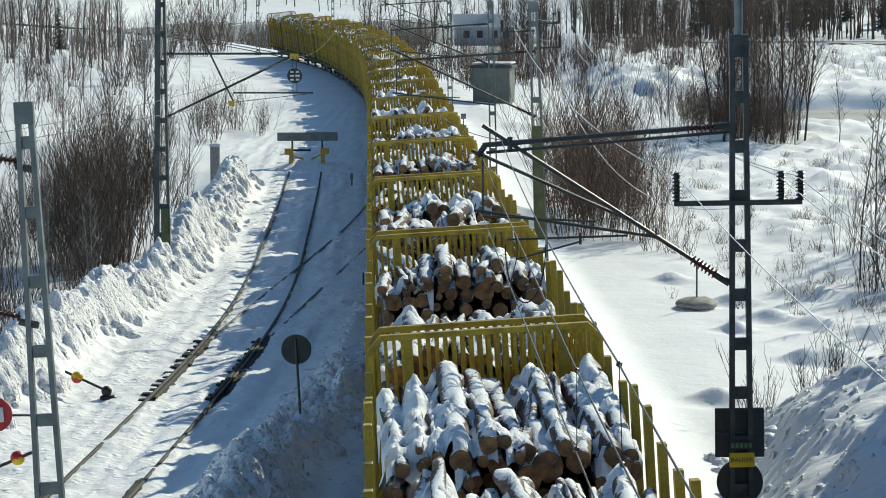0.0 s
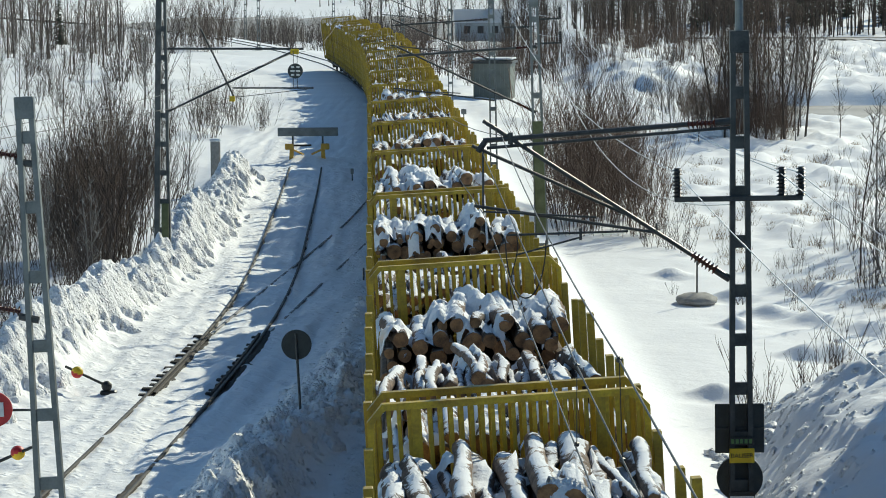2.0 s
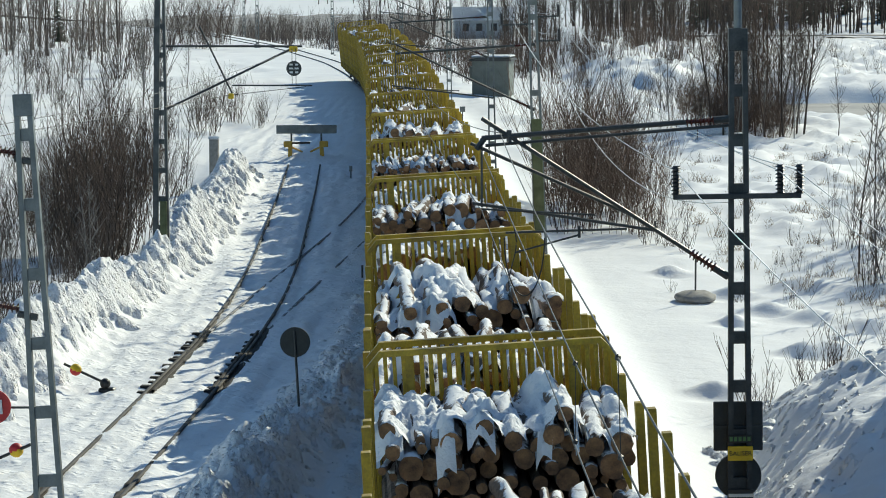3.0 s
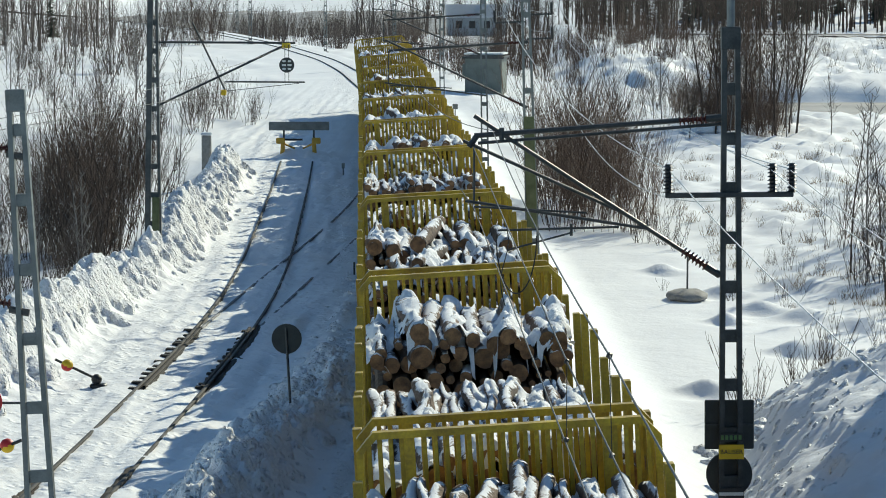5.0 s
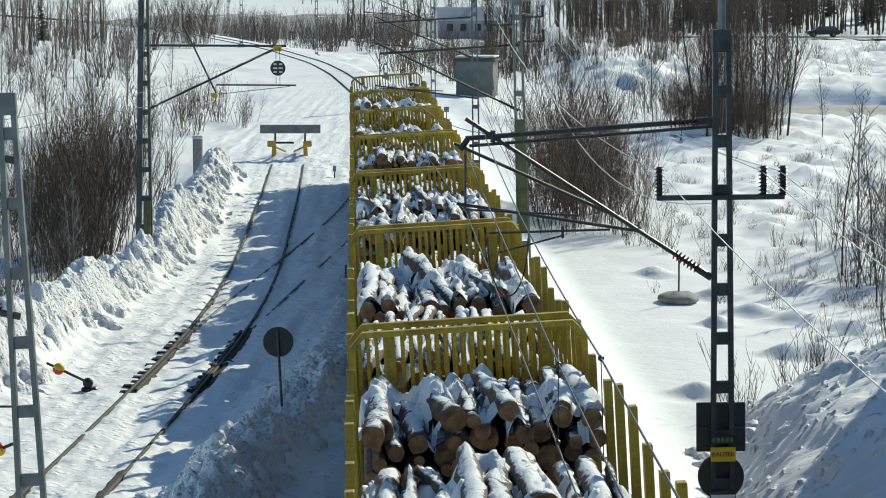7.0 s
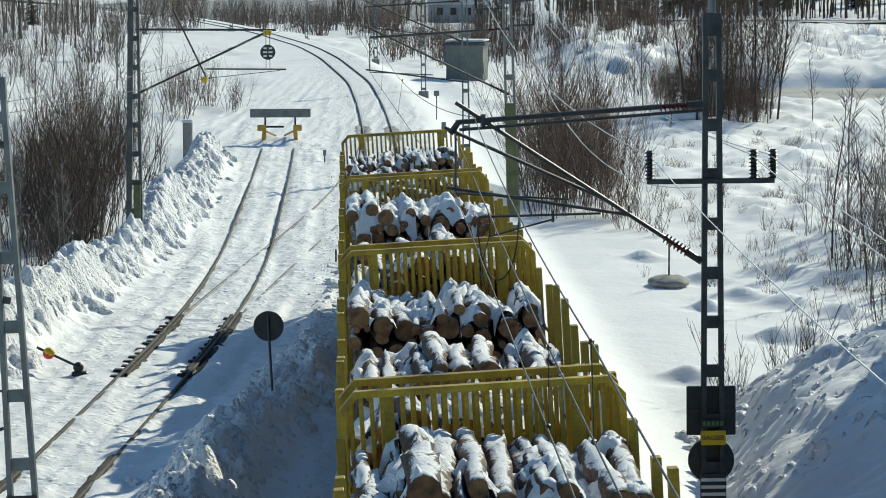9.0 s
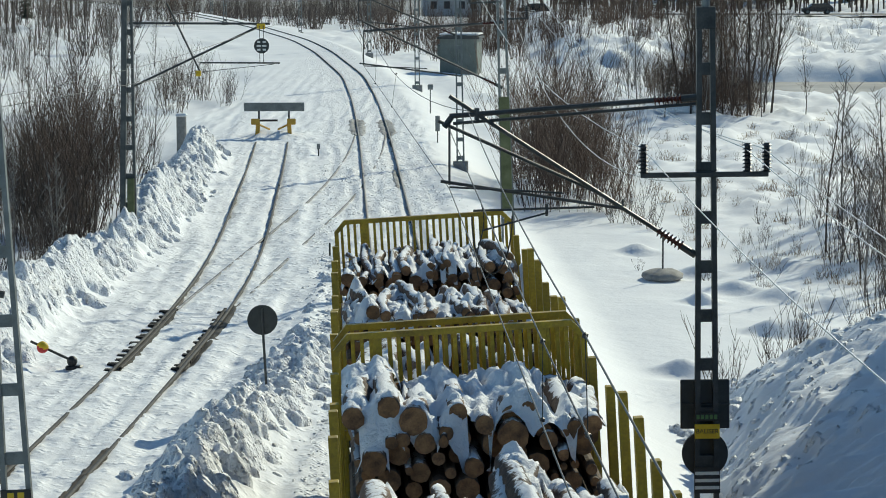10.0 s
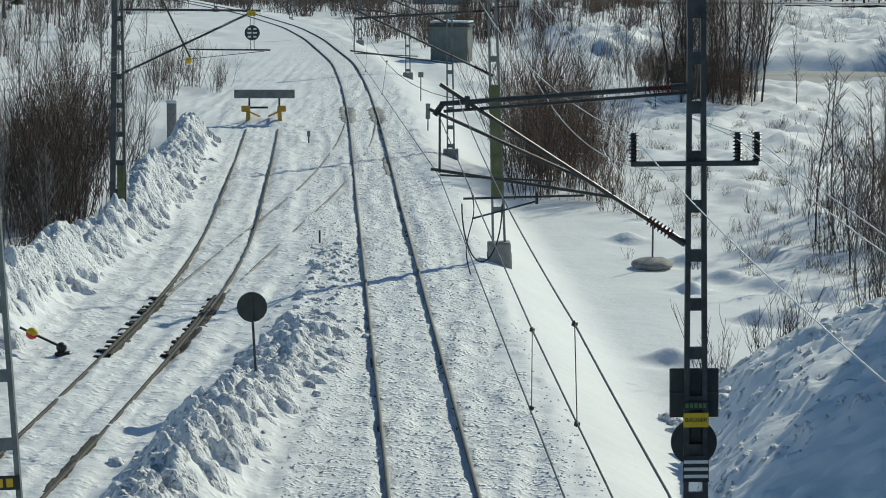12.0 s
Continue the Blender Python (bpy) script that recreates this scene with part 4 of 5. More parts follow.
for x, z in ((-5.97, 6.88), (-7.93, 5.42)):
    bm = bmesh.new()
    c = inv @ Vector((x, 81.0, z))
    box(bm, c.x, c.y, c.z, 0.26 if z > 6 else 0.17, 0.12, 0.17, bevel=0.02)
    part("yellow_clamp", bm, SIGNYELLOW, mast_s, "yellow clamp block")

# round hanging signal on the siding's wire
signal = tagged(new("hanging_signal"), "dark round catenary signal with white bars hanging on the wire", "railway signal")
signal.matrix_basis = pose(-5.95, 80.9, 6.28)
bm = bmesh.new()
ring = bmesh.ops.create_cone(bm, cap_ends=True, segments=36, radius1=0.235, radius2=0.235, depth=0.03)
bmesh.ops.transform(bm, matrix=pose(0, 0, 0, 90, 0, 0), verts=ring["verts"])
disc = part("disc", bm, SIGNBACK, signal)
for x in (-0.085, 0.085):
    for z in (-0.12, 0, 0.12):
        bm = bmesh.new()
        box(bm, x, -0.02, z, 0.13 if z == 0 else 0.10, 0.008, 0.055)
        part("white_bar", bm, SIGNWHITE, disc)
for x in (-0.06, 0.06):
    bm = bmesh.new()
    rod(bm, (x, 0.02, 0.2), (x, 0.02, 0.62), 0.01)
    rod(bm, (x, 0.02, -0.2), (x, 0.02, -0.55), 0.01)
    part("hanger", bm, DARKSTEEL, signal)

# overhead wires
cable("contact_wire", [(2.6, -30, 6.0), (0.72, 15, 6.0), (-0.05, 35, 6.05), (-2.6, 75.6, 5.9), (-4.1, 113, 6.1), (-6.8, 172, 6.6), (-12, 228, 7.0), (-21, 282, 7.3)], 0.0065, WIRE, "dark contact wire over the main line")
cable("messenger_wire", [(2.4, -30, 7.15), (0.93, 10.5, 7.0), (0.78, 15.2, 7.0), (0.2, 35, 7.1), (-2.5, 75.6, 7.0), (-4.0, 113, 7.3), (-6.7, 172, 7.8), (-12, 228, 8.2), (-21, 282, 8.5)], 0.0065, WIRE, "dark messenger wire over the main line", 0.5)
cable("feeder_wire", [(2.1, -20, 6.5), (0.89, 13.8, 6.33), (0.62, 17.8, 6.57), (-0.1, 36, 6.9)], 0.0065, WIRE, "dark overlapping catenary wire", 0.1)
cable("siding_wire", [(-10.5, 10, 6.0), (-9.0, 35, 6.9), (-5.97, 81.1, 6.85), (-7.4, 130, 6.9), (-16.5, 283, 8.5)], 0.0065, WIRE, "dark wire over the siding", 0.25)
cable("siding_wire", [(-13, 60, 5.2), (-7.93, 81.1, 5.45), (-5.6, 81.2, 5.7)], 0.01, WIRE, "thin stay wire by the siding mast")
for p, q in (((0.62, 17.8, 6.57), (0.62, 17.8, 6.02)), ((0.78, 15.2, 7.0), (0.80, 15.2, 6.4)), ((-1.2, 55, 6.65), (-1.3, 55, 5.95)), ((-1.9, 65, 6.8), (-1.95, 65, 5.93)), ((-3.0, 92, 6.8), (-3.1, 92, 6.0))):
    drop_wire = cable("dropper", [p, q], 0.0035, WIRE, "thin dropper wire between contact and messenger wires", steps=2)
    for c in (p, q):
        bm = bmesh.new()
        bmesh.ops.create_icosphere(bm, subdivisions=1, radius=0.022)
        part("wire_clamp", bm, WIRE, drop_wire, m=pose(*c))
loop = []
for i in range(25):
    a = math.pi * i / 24
    loop.append((0.52 + 0.27 * math.cos(a) * -1, 34.6, 5.72 - 0.78 * math.sin(a)))
cable("jumper_cable", loop, 0.010, WIRE, "dark jumper cable hanging in a loop", steps=2)
loop = [(0.36 + 0.05 * math.sin(i * 0.5), 34.5, 5.95 - 0.09 * i) for i in range(14)]
cable("jumper_cable", loop, 0.008, WIRE, "dark jumper cable hanging down", steps=2)
# bright supply lines on the mast arms
cable("supply_line", [(1.85, 75.6, 7.1), (3.3, 35.1, 6.15)], 0.007, ALUWIRE, "slack aluminium line between two masts", 1.25)
for a, b, c in (((0.75, 75.6, 7.95), (2.57, 35, 6.58), (4.3, -5, 6.5)), ((2.35, 75.6, 8.15), (3.93, 35, 6.6), (5.7, -5, 6.55)), ((2.35, 75.6, 7.5), (4.18, 35, 6.6), (6.0, -5, 6.55))):
    cable("supply_line", [(a[0] - 1.5, 113, a[2] + 0.4), a, b, c], 0.007, ALUWIRE, "bright aluminium supply line", 0.55)

# ---- huts, stops and signs on the ground ----
hut = tagged(new("relay_hut"), "grey-green sheet metal relay hut with snow on its roof", "hut")
hut.matrix_basis = pose(0.62, 207, gz(0.62, 207) - 0.1, 0, 0, -8) @ Matrix.Scale(0.95, 4)
bm = bmesh.new()
box(bm, 0, 0, 1.55, 3.1, 3.2, 3.1, bevel=0.03)
part("wall", bm, HUTWALL, hut)
for i in range(9):
    bm = bmesh.new()
    box(bm, -1.4 + 0.35 * i, -1.615, 1.5, 0.04, 0.03, 2.9)
    part("sheet_rib", bm, HUTWALL, hut)
bm = bmesh.new()
v = [bm.verts.new(p) for p in ((-1.75, -1.85, 3.05), (1.75, -1.85, 3.05), (1.75, -1.85, 3.22), (0, -1.85, 3.38), (-1.75, -1.85, 3.22))]
f = bm.faces.new(v)
e = bmesh.ops.extrude_face_region(bm, geom=[f])
bmesh.ops.translate(bm, vec=(0, 3.7, 0), verts=[g for g in e["geom"] if isinstance(g, bmesh.types.BMVert)])
bmesh.ops.recalc_face_normals(bm, faces=bm.faces)
part("roof", bm, DARKSTEEL, hut, "dark low gable roof")
bm = bmesh.new()
box(bm, 0, 0.1, 3.42, 3.3, 3.4, 0.16, bevel=0.07)
part("roof_snow", bm, LUMP, hut, "snow lying on the roof")
bm = bmesh.new()
box(bm, -1.75, 0.3, 2.0, 0.4, 1.4, 1.1, bevel=0.03)
part("side_box", bm, HUTWALL, hut)

stop = tagged(new("buffer_stop"), "yellow steel buffer stop with a wide grey board", "buffer stop")
stop.matrix_basis = pose(-8.72, 126.0, gz(-8.72, 126) - 0.5, 0, 0, 3)
bm = bmesh.new()
box(bm, 0.02, 0.9, 1.72, 2.95, 0.06, 0.42, bevel=0.02)
part("board", bm, GALV, stop, "wide grey board")
for s in (-0.72, 0.74):
    bm = bmesh.new()
    box(bm, s, 0.95, 0.75, 0.09, 0.09, 1.6)
    part("board_post", bm, DARKSTEEL, stop)
for s in (-0.87, 0.87):
    bm = bmesh.new()
    rod(bm, (s, 0.1, 1.05), (s, -0.18, 1.05), 0.10, n=12)
    vs = box(bm, s, -0.22, 1.07, 0.42, 0.09, 0.3, bevel=0.04)
    part("buffer", bm, STOPYELLOW, stop)
    bm = bmesh.new()
    box(bm, s * 0.93, 0.05, 0.48, 0.2, 0.2, 1.0, pose(0, 0, 0, 0, s * -4, 0), 0.02)
    part("leg", bm, STOPYELLOW, stop)
    bm = bmesh.new()
    rod(bm, (s * 0.85, 0.15, 0.92), (s * 0.25, 1.0, 0.62), 0.05, n=8)
    part("brace", bm, STOPYELLOW, stop)
bm = bmesh.new()
rod(bm, (-0.85, 0.2, 1.1), (0.2, 0.25, 1.1), 0.05, n=8)
part("cross_tube", bm, RUST, stop)

sign = tagged(new("stop_disc"), "round dark sign disc on a thin pole in snow", "sign")
sign.matrix_basis = pose(-3.75, 51.8, 0.1, 0, -3.0, 0)
bm = bmesh.new()
rod(bm, (0, 0, 0), (0, 0, 1.98), 0.027, n=10)
part("pole", bm, DARKSTEEL, sign)
bm = bmesh.new()
rod(bm, (0, 0.02, 1.75), (0, 0.05, 1.75), 0.305, n=40)
part("disc", bm, SIGNBACK, sign, "dark back of a round sign")


def point_lever(x, y, turn, label, colours):
    ob = tagged(new("point_lever"), label, "point lever")
    ob.matrix_basis = pose(x, y, gz(x, y), 0, 0, turn)
    bm = bmesh.new()
    box(bm, 0.05, 0, 0.04, 0.36, 0.24, 0.12, bevel=0.03)
    part("base", bm, BLACK, ob)
    bm = bmesh.new()
    rod(bm, (0.1, 0, 0.16), (-0.95, 0, 0.62), 0.03, n=8)
    part("lever", bm, BLACK, ob)
    bm = bmesh.new()
    bmesh.ops.create_uvsphere(bm, u_segments=16, v_segments=10, radius=0.12)
    bmesh.ops.translate(bm, vec=(0.02, -0.05, 0.2), verts=bm.verts)
    part("counterweight", bm, BLACK, ob)
    bm = bmesh.new()
    bmesh.ops.create_uvsphere(bm, u_segments=18, v_segments=12, radius=0.135)
    for f in bm.faces:
        f.material_index = 1 if f.calc_center_median().z + 0.4 * f.calc_center_median().x < 0 else 0
    bmesh.ops.translate(bm, vec=(-0.66, -0.05, 0.5), verts=bm.verts)
    part("indicator", bm, colours, ob, "two-coloured indicator ball", smooth=True)
    return ob


point_lever(-8.55, 57.6, -8, "black point lever with yellow and red indicator ball", [SIGNYELLOW, SIGNRED])
point_lever(-9.35, 47.3, 175, "black point lever with red and yellow indicator ball", [SIGNRED, SIGNYELLOW])

pillar = tagged(new("stone_pillar"), "weathered concrete pillar beside the ploughed snow", "pillar")
pillar.matrix_basis = pose(-12.3, 117.5, gz(-12.3, 117.5))
bm = bmesh.new()
box(bm, 0, 0, 0.8, 0.42, 0.42, 1.9, bevel=0.06)
part("shaft", bm, CONCRETE, pillar)
bm = bmesh.new()
box(bm, 0, 0, 1.78, 0.5, 0.5, 0.14, bevel=0.05)
part("snow_cap", bm, LUMP, pillar)


def marker(x, y, h, head, label):
    ob = tagged(new("marker_post"), label, "marker post")
    ob.matrix_basis = pose(x, y, gz(x, y) - 0.05)
    bm = bmesh.new()
    rod(bm, (0, 0, 0), (0, 0, h), 0.03, n=8)
    part("post", bm, DARKSTEEL, ob)
    if head:
        bm = bmesh.new()
        box(bm, 0, -0.04, h - head[1] / 2, head[0], 0.03, head[1], bevel=0.012)
        part("plate", bm, GALV, ob)
    return ob


marker(-0.75, 125, 1.35, (0.22, 0.75), "narrow grey marker plate on a post beside the line")
marker(-1.3, 148, 1.7, (0.3, 0.3), "small grey marker board on a post")
marker(-3.75, 78.5, 0.45, None, "short dark stake in the snow")
marker(-6.05, 116.5, 0.6, (0.14, 0.25), "small grey track marker in the snow")
marker(6.7, 82.5, 1.55, None, "thin iron post standing in a snow mound")
mound = bmesh.new()
bmesh.ops.create_uvsphere(mound, u_segments=28, v_segments=12, radius=1)
for v in mound.verts:
    v.co = Vector((v.co.x * 0.66, v.co.y * 0.95, v.co.z * 0.22)) * (1 + 0.12 * noise.noise(v.co * 2))
mo = new("well_cover", mesh_of(mound, "well_cover", [CONCRETE], True))
mo.matrix_basis = pose(6.7, 82.5, gz(6.7, 82.5) + 0.12)
tagged(mo, "low round concrete well cover in the snow", "well cover")
slabbox = bmesh.new()
box(slabbox, 0, 0, 0.2, 2.5, 1.4, 0.5, bevel=0.12)
tagged(new("concrete_culvert", mesh_of(slabbox, "concrete_culvert", [LUMP])), "low concrete culvert head under a blue-shaded snow cap", "culvert").matrix_basis = pose(14.2, 165, gz(14.2, 165))

house = tagged(new("farm_house"), "low pale house with a snow-covered gable roof", "house")
house.matrix_basis = pose(-0.3, 391, gz(-0.3, 391), 0, 0, 4)
bm = bmesh.new()
box(bm, 0, 0, 1.3, 8.6, 6, 2.8, bevel=0.02)
part("wall", bm, HOUSEWALL, house)
bm = bmesh.new()
v = [bm.verts.new(p) for p in ((-4.7, -3.4, 2.6), (4.7, -3.4, 2.6), (4.7, 0, 4.6), (-4.7, 0, 4.6), (-4.7, 3.4, 2.6), (4.7, 3.4, 2.6))]
bm.faces.new((v[0], v[1], v[2], v[3]))
bm.faces.new((v[3], v[2], v[5], v[4]))
r = bmesh.ops.solidify(bm, geom=bm.faces[:], thickness=-0.3)
part("roof", bm, LUMP, house, "roof under thick snow")
for x in (-2.8, -0.8, 1.4, 3.1):
    bm = bmesh.new()
    box(bm, x, -3.02, 1.6, 0.9, 0.06, 1.1)
    part("window", bm, GLASS, house)
bm = bmesh.new()
box(bm, 1.2, 0.5, 4.9, 0.6, 0.6, 1.2)
part("chimney", bm, CONCRETE, house)


def make_car():
    """A dark estate car."""
    car = new("car")
    prof = [(-2.2, 0.35), (2.2, 0.35), (2.25, 0.75), (1.25, 0.95), (0.65, 1.45), (-1.5, 1.5), (-2.1, 1.0), (-2.25, 0.7)]
    bm = bmesh.new()
    f = bm.faces.new([bm.verts.new((x, -0.88, z)) for x, z in prof])
    e = bmesh.ops.extrude_face_region(bm, geom=[f])
    bmesh.ops.translate(bm, vec=(0, 1.76, 0), verts=[g for g in e["geom"] if isinstance(g, bmesh.types.BMVert)])
    bmesh.ops.recalc_face_normals(bm, faces=bm.faces)
    bmesh.ops.bevel(bm, geom=bm.edges[:], offset=0.07, segments=2, affect="EDGES")
    part("body", bm, CARPAINT, car)
    for s in (-0.885, 0.885):
        bm = bmesh.new()
        v = [bm.verts.new((x, s, z)) for x, z in ((-1.75, 1.0), (1.0, 1.0), (0.6, 1.36), (-1.45, 1.4))]
        bm.faces.new(v)
        bmesh.ops.solidify(bm, geom=bm.faces[:], thickness=0.012)
        part("side_window", bm, GLASS, car)
        for x in (-1.35, 1.4):
            bm = bmesh.new()
            rod(bm, (x, s - 0.1, 0.33), (x, s + 0.1, 0.33), 0.33, n=20)
            wheel = part("wheel", bm, RUBBER, car)
            bm = bmesh.new()
            rod(bm, (x, s * 1.1 - 0.03, 0.33), (x, s * 1.1 + 0.03, 0.33), 0.2, n=16)
            part("rim", bm, GALV, wheel)
    return car


car_one = tagged(make_car(), "dark estate car driving along the far road", "car", group="cars on the road")
car_two = copy_thing(car_one, pose(0, 0, 0))

# ---- plants ----


def tubes(paths, sides=3):
    """Tapered twigs from (points, first radius, last radius), as arrays."""
    verts, faces, o = [], [], 0
    for pts, r0, r1 in paths:
        pts = np.asarray(pts, float)
        k = len(pts)
        d = np.gradient(pts, axis=0)
        d /= np.linalg.norm(d, axis=1)[:, None] + 1e-9
        ref = np.array([0.31, 0.95, 0.02]) if abs(d[0][2]) > 0.5 else np.array([0, 0, 1.0])
        e = np.cross(d, ref)
        e /= np.linalg.norm(e, axis=1)[:, None] + 1e-9
        f = np.cross(d, e)
        r = np.linspace(r0, r1, k)
        for j in range(sides):
            a = 2 * math.pi * j / sides
            verts.append((pts + (e * math.cos(a) + f * math.sin(a)) * r[:, None])[:, None])
        block = np.concatenate(verts[-sides:], 1).reshape(-1, 3)
        verts = verts[:-sides] + [block]
        i = np.arange(k - 1)[:, None] * sides
        for j in range(sides):
            q = (j + 1) % sides
            faces.append((np.concatenate([i + j, i + q, i + sides + q, i + sides + j], 1) + o))
        o += k * sides
    return np.concatenate(verts), np.concatenate(faces)


def twig_line(rnd, p, d, length, k=4, wob=0.10, up=0.12):
    pts = [np.array(p, float)]
    d = np.array(d, float)
    for _ in range(k):
        d = d + np.array([rnd.gauss(0, wob), rnd.gauss(0, wob), rnd.gauss(0, wob * 0.5) + up])
        d /= np.linalg.norm(d)
        pts.append(pts[-1] + d * length / k)
    return pts


def shrub_paths(seed, h, stems, spread, twigs=4, r=0.016):
    rnd = random.Random(seed)
    out, fine = [], []
    for _ in range(stems):
        a, q = rnd.uniform(0, 6.28), math.sqrt(rnd.random()) * spread
        p = (q * math.cos(a), q * math.sin(a), -0.15)
        lean = rnd.uniform(0.02, 0.30)
        d = (lean * math.cos(a) + rnd.gauss(0, 0.11), lean * math.sin(a) + rnd.gauss(0, 0.11), 1.0)
        l = h * rnd.uniform(0.55, 1.05)
        line = twig_line(rnd, p, d, l, 5, 0.09, 0.05)
        out.append((line, r * rnd.uniform(0.7, 1.3), 0.004))
        for _ in range(twigs):
            k = rnd.choice((1, 2, 3, 4))
            b = rnd.uniform(0, 6.28)
            fine.append((twig_line(rnd, line[k], (0.55 * math.cos(b), 0.55 * math.sin(b), 0.9), l * rnd.uniform(0.2, 0.42), 3, 0.10, 0.1), 0.008, 0.003))
    return out + fine


def tree_paths(seed, h, limbs=22, r=0.07):
    rnd = random.Random(seed)
    out = []
    trunk = twig_line(rnd, (0, 0, -0.3), (rnd.gauss(0, 0.05), rnd.gauss(0, 0.05), 1), h, 8, 0.05, 0.1)
    out.append((trunk, r, 0.012))
    for i in range(limbs):
        u = 0.22 + 0.76 * (i + rnd.random()) / limbs
        k = min(7, int(u * 8))
        p = trunk[k] + (trunk[k + 1] - trunk[k]) * (u * 8 - k if u * 8 - k < 1 else 0.9)
        b = rnd.uniform(0, 6.28)
        l = h * (0.10 + 0.24 * (1 - u)) * rnd.uniform(0.7, 1.3)
        limb = twig_line(rnd, p, (0.6 * math.cos(b), 0.6 * math.sin(b), 0.9), l, 4, 0.12, 0.14)
        out.append((limb, r * 0.35 * (1.15 - u), 0.006))
        for _ in range(4):
            c = rnd.uniform(0, 6.28)
            out.append((twig_line(rnd, limb[rnd.choice((1, 2, 3))], (0.6 * math.cos(c), 0.6 * math.sin(c), 0.6), l * 0.5, 3, 0.14, 0.05), 0.010, 0.004))
    return out


def bush_parts(stems, paths, material):
    return ("branch_tuft", plant_mesh("branch_tuft", paths[:stems], material)), ("twig_crown", plant_mesh("twig_crown", paths[stems:], material))


def plant_mesh(name, paths, material, sides=3):
    v, f = tubes(paths, sides)
    return numpy_mesh(name, v, f, [material], True)


DENSE = [bush_parts(24, shrub_paths(k, 4.8, 24, 0.8, 8, 0.013), (TWIG, BROWNTWIG)[k % 2]) for k in range(5)]
LACY = [bush_parts(20, shrub_paths(10 + k, 4.8, 20, 0.9, 9, 0.011), (BROWNTWIG, BROWNTWIG, REDTWIG)[k % 3]) for k in range(6)]
LOOSE = [bush_parts(11, shrub_paths(20 + k, 3.4, 11, 0.5, 5, 0.014), (TWIG, GREYTWIG)[k % 2]) for k in range(5)]
SMALL = [bush_parts(8, shrub_paths(40 + k, 1.5, 8, 0.28, 4, 0.009), TWIG) for k in range(4)]


def in_parts(paths, material):
    return ("trunk", plant_mesh("trunk", paths[:1], material, 6)), ("crown", plant_mesh("crown", paths[1:], material))


TREE = [in_parts(tree_paths(80 + k, 9.5, 42, 0.065), (TWIG, TWIG, BROWNTWIG)[k % 3]) for k in range(6)]

SAPLING = [in_parts(tree_paths(60 + k, 4.6, 16, 0.035), (TWIG, BIRCH)[k % 2]) for k in range(4)]


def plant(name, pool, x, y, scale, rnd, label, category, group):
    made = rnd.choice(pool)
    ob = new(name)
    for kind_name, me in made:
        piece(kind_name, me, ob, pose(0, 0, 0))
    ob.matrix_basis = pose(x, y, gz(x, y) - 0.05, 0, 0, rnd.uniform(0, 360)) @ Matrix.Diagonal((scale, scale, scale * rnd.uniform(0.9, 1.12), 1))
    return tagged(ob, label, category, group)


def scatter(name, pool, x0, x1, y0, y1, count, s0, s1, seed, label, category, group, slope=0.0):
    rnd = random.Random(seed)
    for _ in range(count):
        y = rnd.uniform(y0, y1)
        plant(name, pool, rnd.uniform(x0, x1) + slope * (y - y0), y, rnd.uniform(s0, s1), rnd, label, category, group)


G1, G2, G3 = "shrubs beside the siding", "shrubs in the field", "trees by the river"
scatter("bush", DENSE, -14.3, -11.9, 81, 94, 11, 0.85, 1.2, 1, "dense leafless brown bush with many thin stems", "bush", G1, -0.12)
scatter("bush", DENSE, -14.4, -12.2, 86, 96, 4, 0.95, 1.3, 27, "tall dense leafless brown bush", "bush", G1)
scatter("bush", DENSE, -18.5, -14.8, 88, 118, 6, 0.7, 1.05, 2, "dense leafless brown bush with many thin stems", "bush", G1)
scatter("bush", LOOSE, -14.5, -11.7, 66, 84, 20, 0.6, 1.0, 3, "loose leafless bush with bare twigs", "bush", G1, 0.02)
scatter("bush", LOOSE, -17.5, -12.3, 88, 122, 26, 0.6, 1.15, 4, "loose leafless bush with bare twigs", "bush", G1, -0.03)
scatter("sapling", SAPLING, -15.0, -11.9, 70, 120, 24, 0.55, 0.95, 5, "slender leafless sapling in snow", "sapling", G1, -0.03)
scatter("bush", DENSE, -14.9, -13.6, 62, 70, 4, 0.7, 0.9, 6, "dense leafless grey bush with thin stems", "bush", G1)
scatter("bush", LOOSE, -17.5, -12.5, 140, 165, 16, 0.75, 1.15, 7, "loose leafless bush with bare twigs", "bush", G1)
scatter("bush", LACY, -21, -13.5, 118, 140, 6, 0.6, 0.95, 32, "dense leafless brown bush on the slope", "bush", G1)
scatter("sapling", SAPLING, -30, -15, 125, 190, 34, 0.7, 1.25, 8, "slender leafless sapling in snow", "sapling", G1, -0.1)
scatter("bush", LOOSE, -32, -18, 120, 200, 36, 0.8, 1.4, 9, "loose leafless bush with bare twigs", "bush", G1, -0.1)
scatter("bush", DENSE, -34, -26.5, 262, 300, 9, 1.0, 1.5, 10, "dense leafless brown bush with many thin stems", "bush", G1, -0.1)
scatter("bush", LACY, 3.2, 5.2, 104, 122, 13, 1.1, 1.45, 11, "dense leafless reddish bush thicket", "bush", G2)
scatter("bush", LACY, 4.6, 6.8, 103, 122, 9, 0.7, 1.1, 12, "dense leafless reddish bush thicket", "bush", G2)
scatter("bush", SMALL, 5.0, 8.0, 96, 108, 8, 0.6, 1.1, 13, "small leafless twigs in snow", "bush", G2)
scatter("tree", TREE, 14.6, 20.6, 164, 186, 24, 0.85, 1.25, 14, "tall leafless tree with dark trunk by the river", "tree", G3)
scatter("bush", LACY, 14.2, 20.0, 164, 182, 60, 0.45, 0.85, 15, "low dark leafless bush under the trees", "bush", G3)
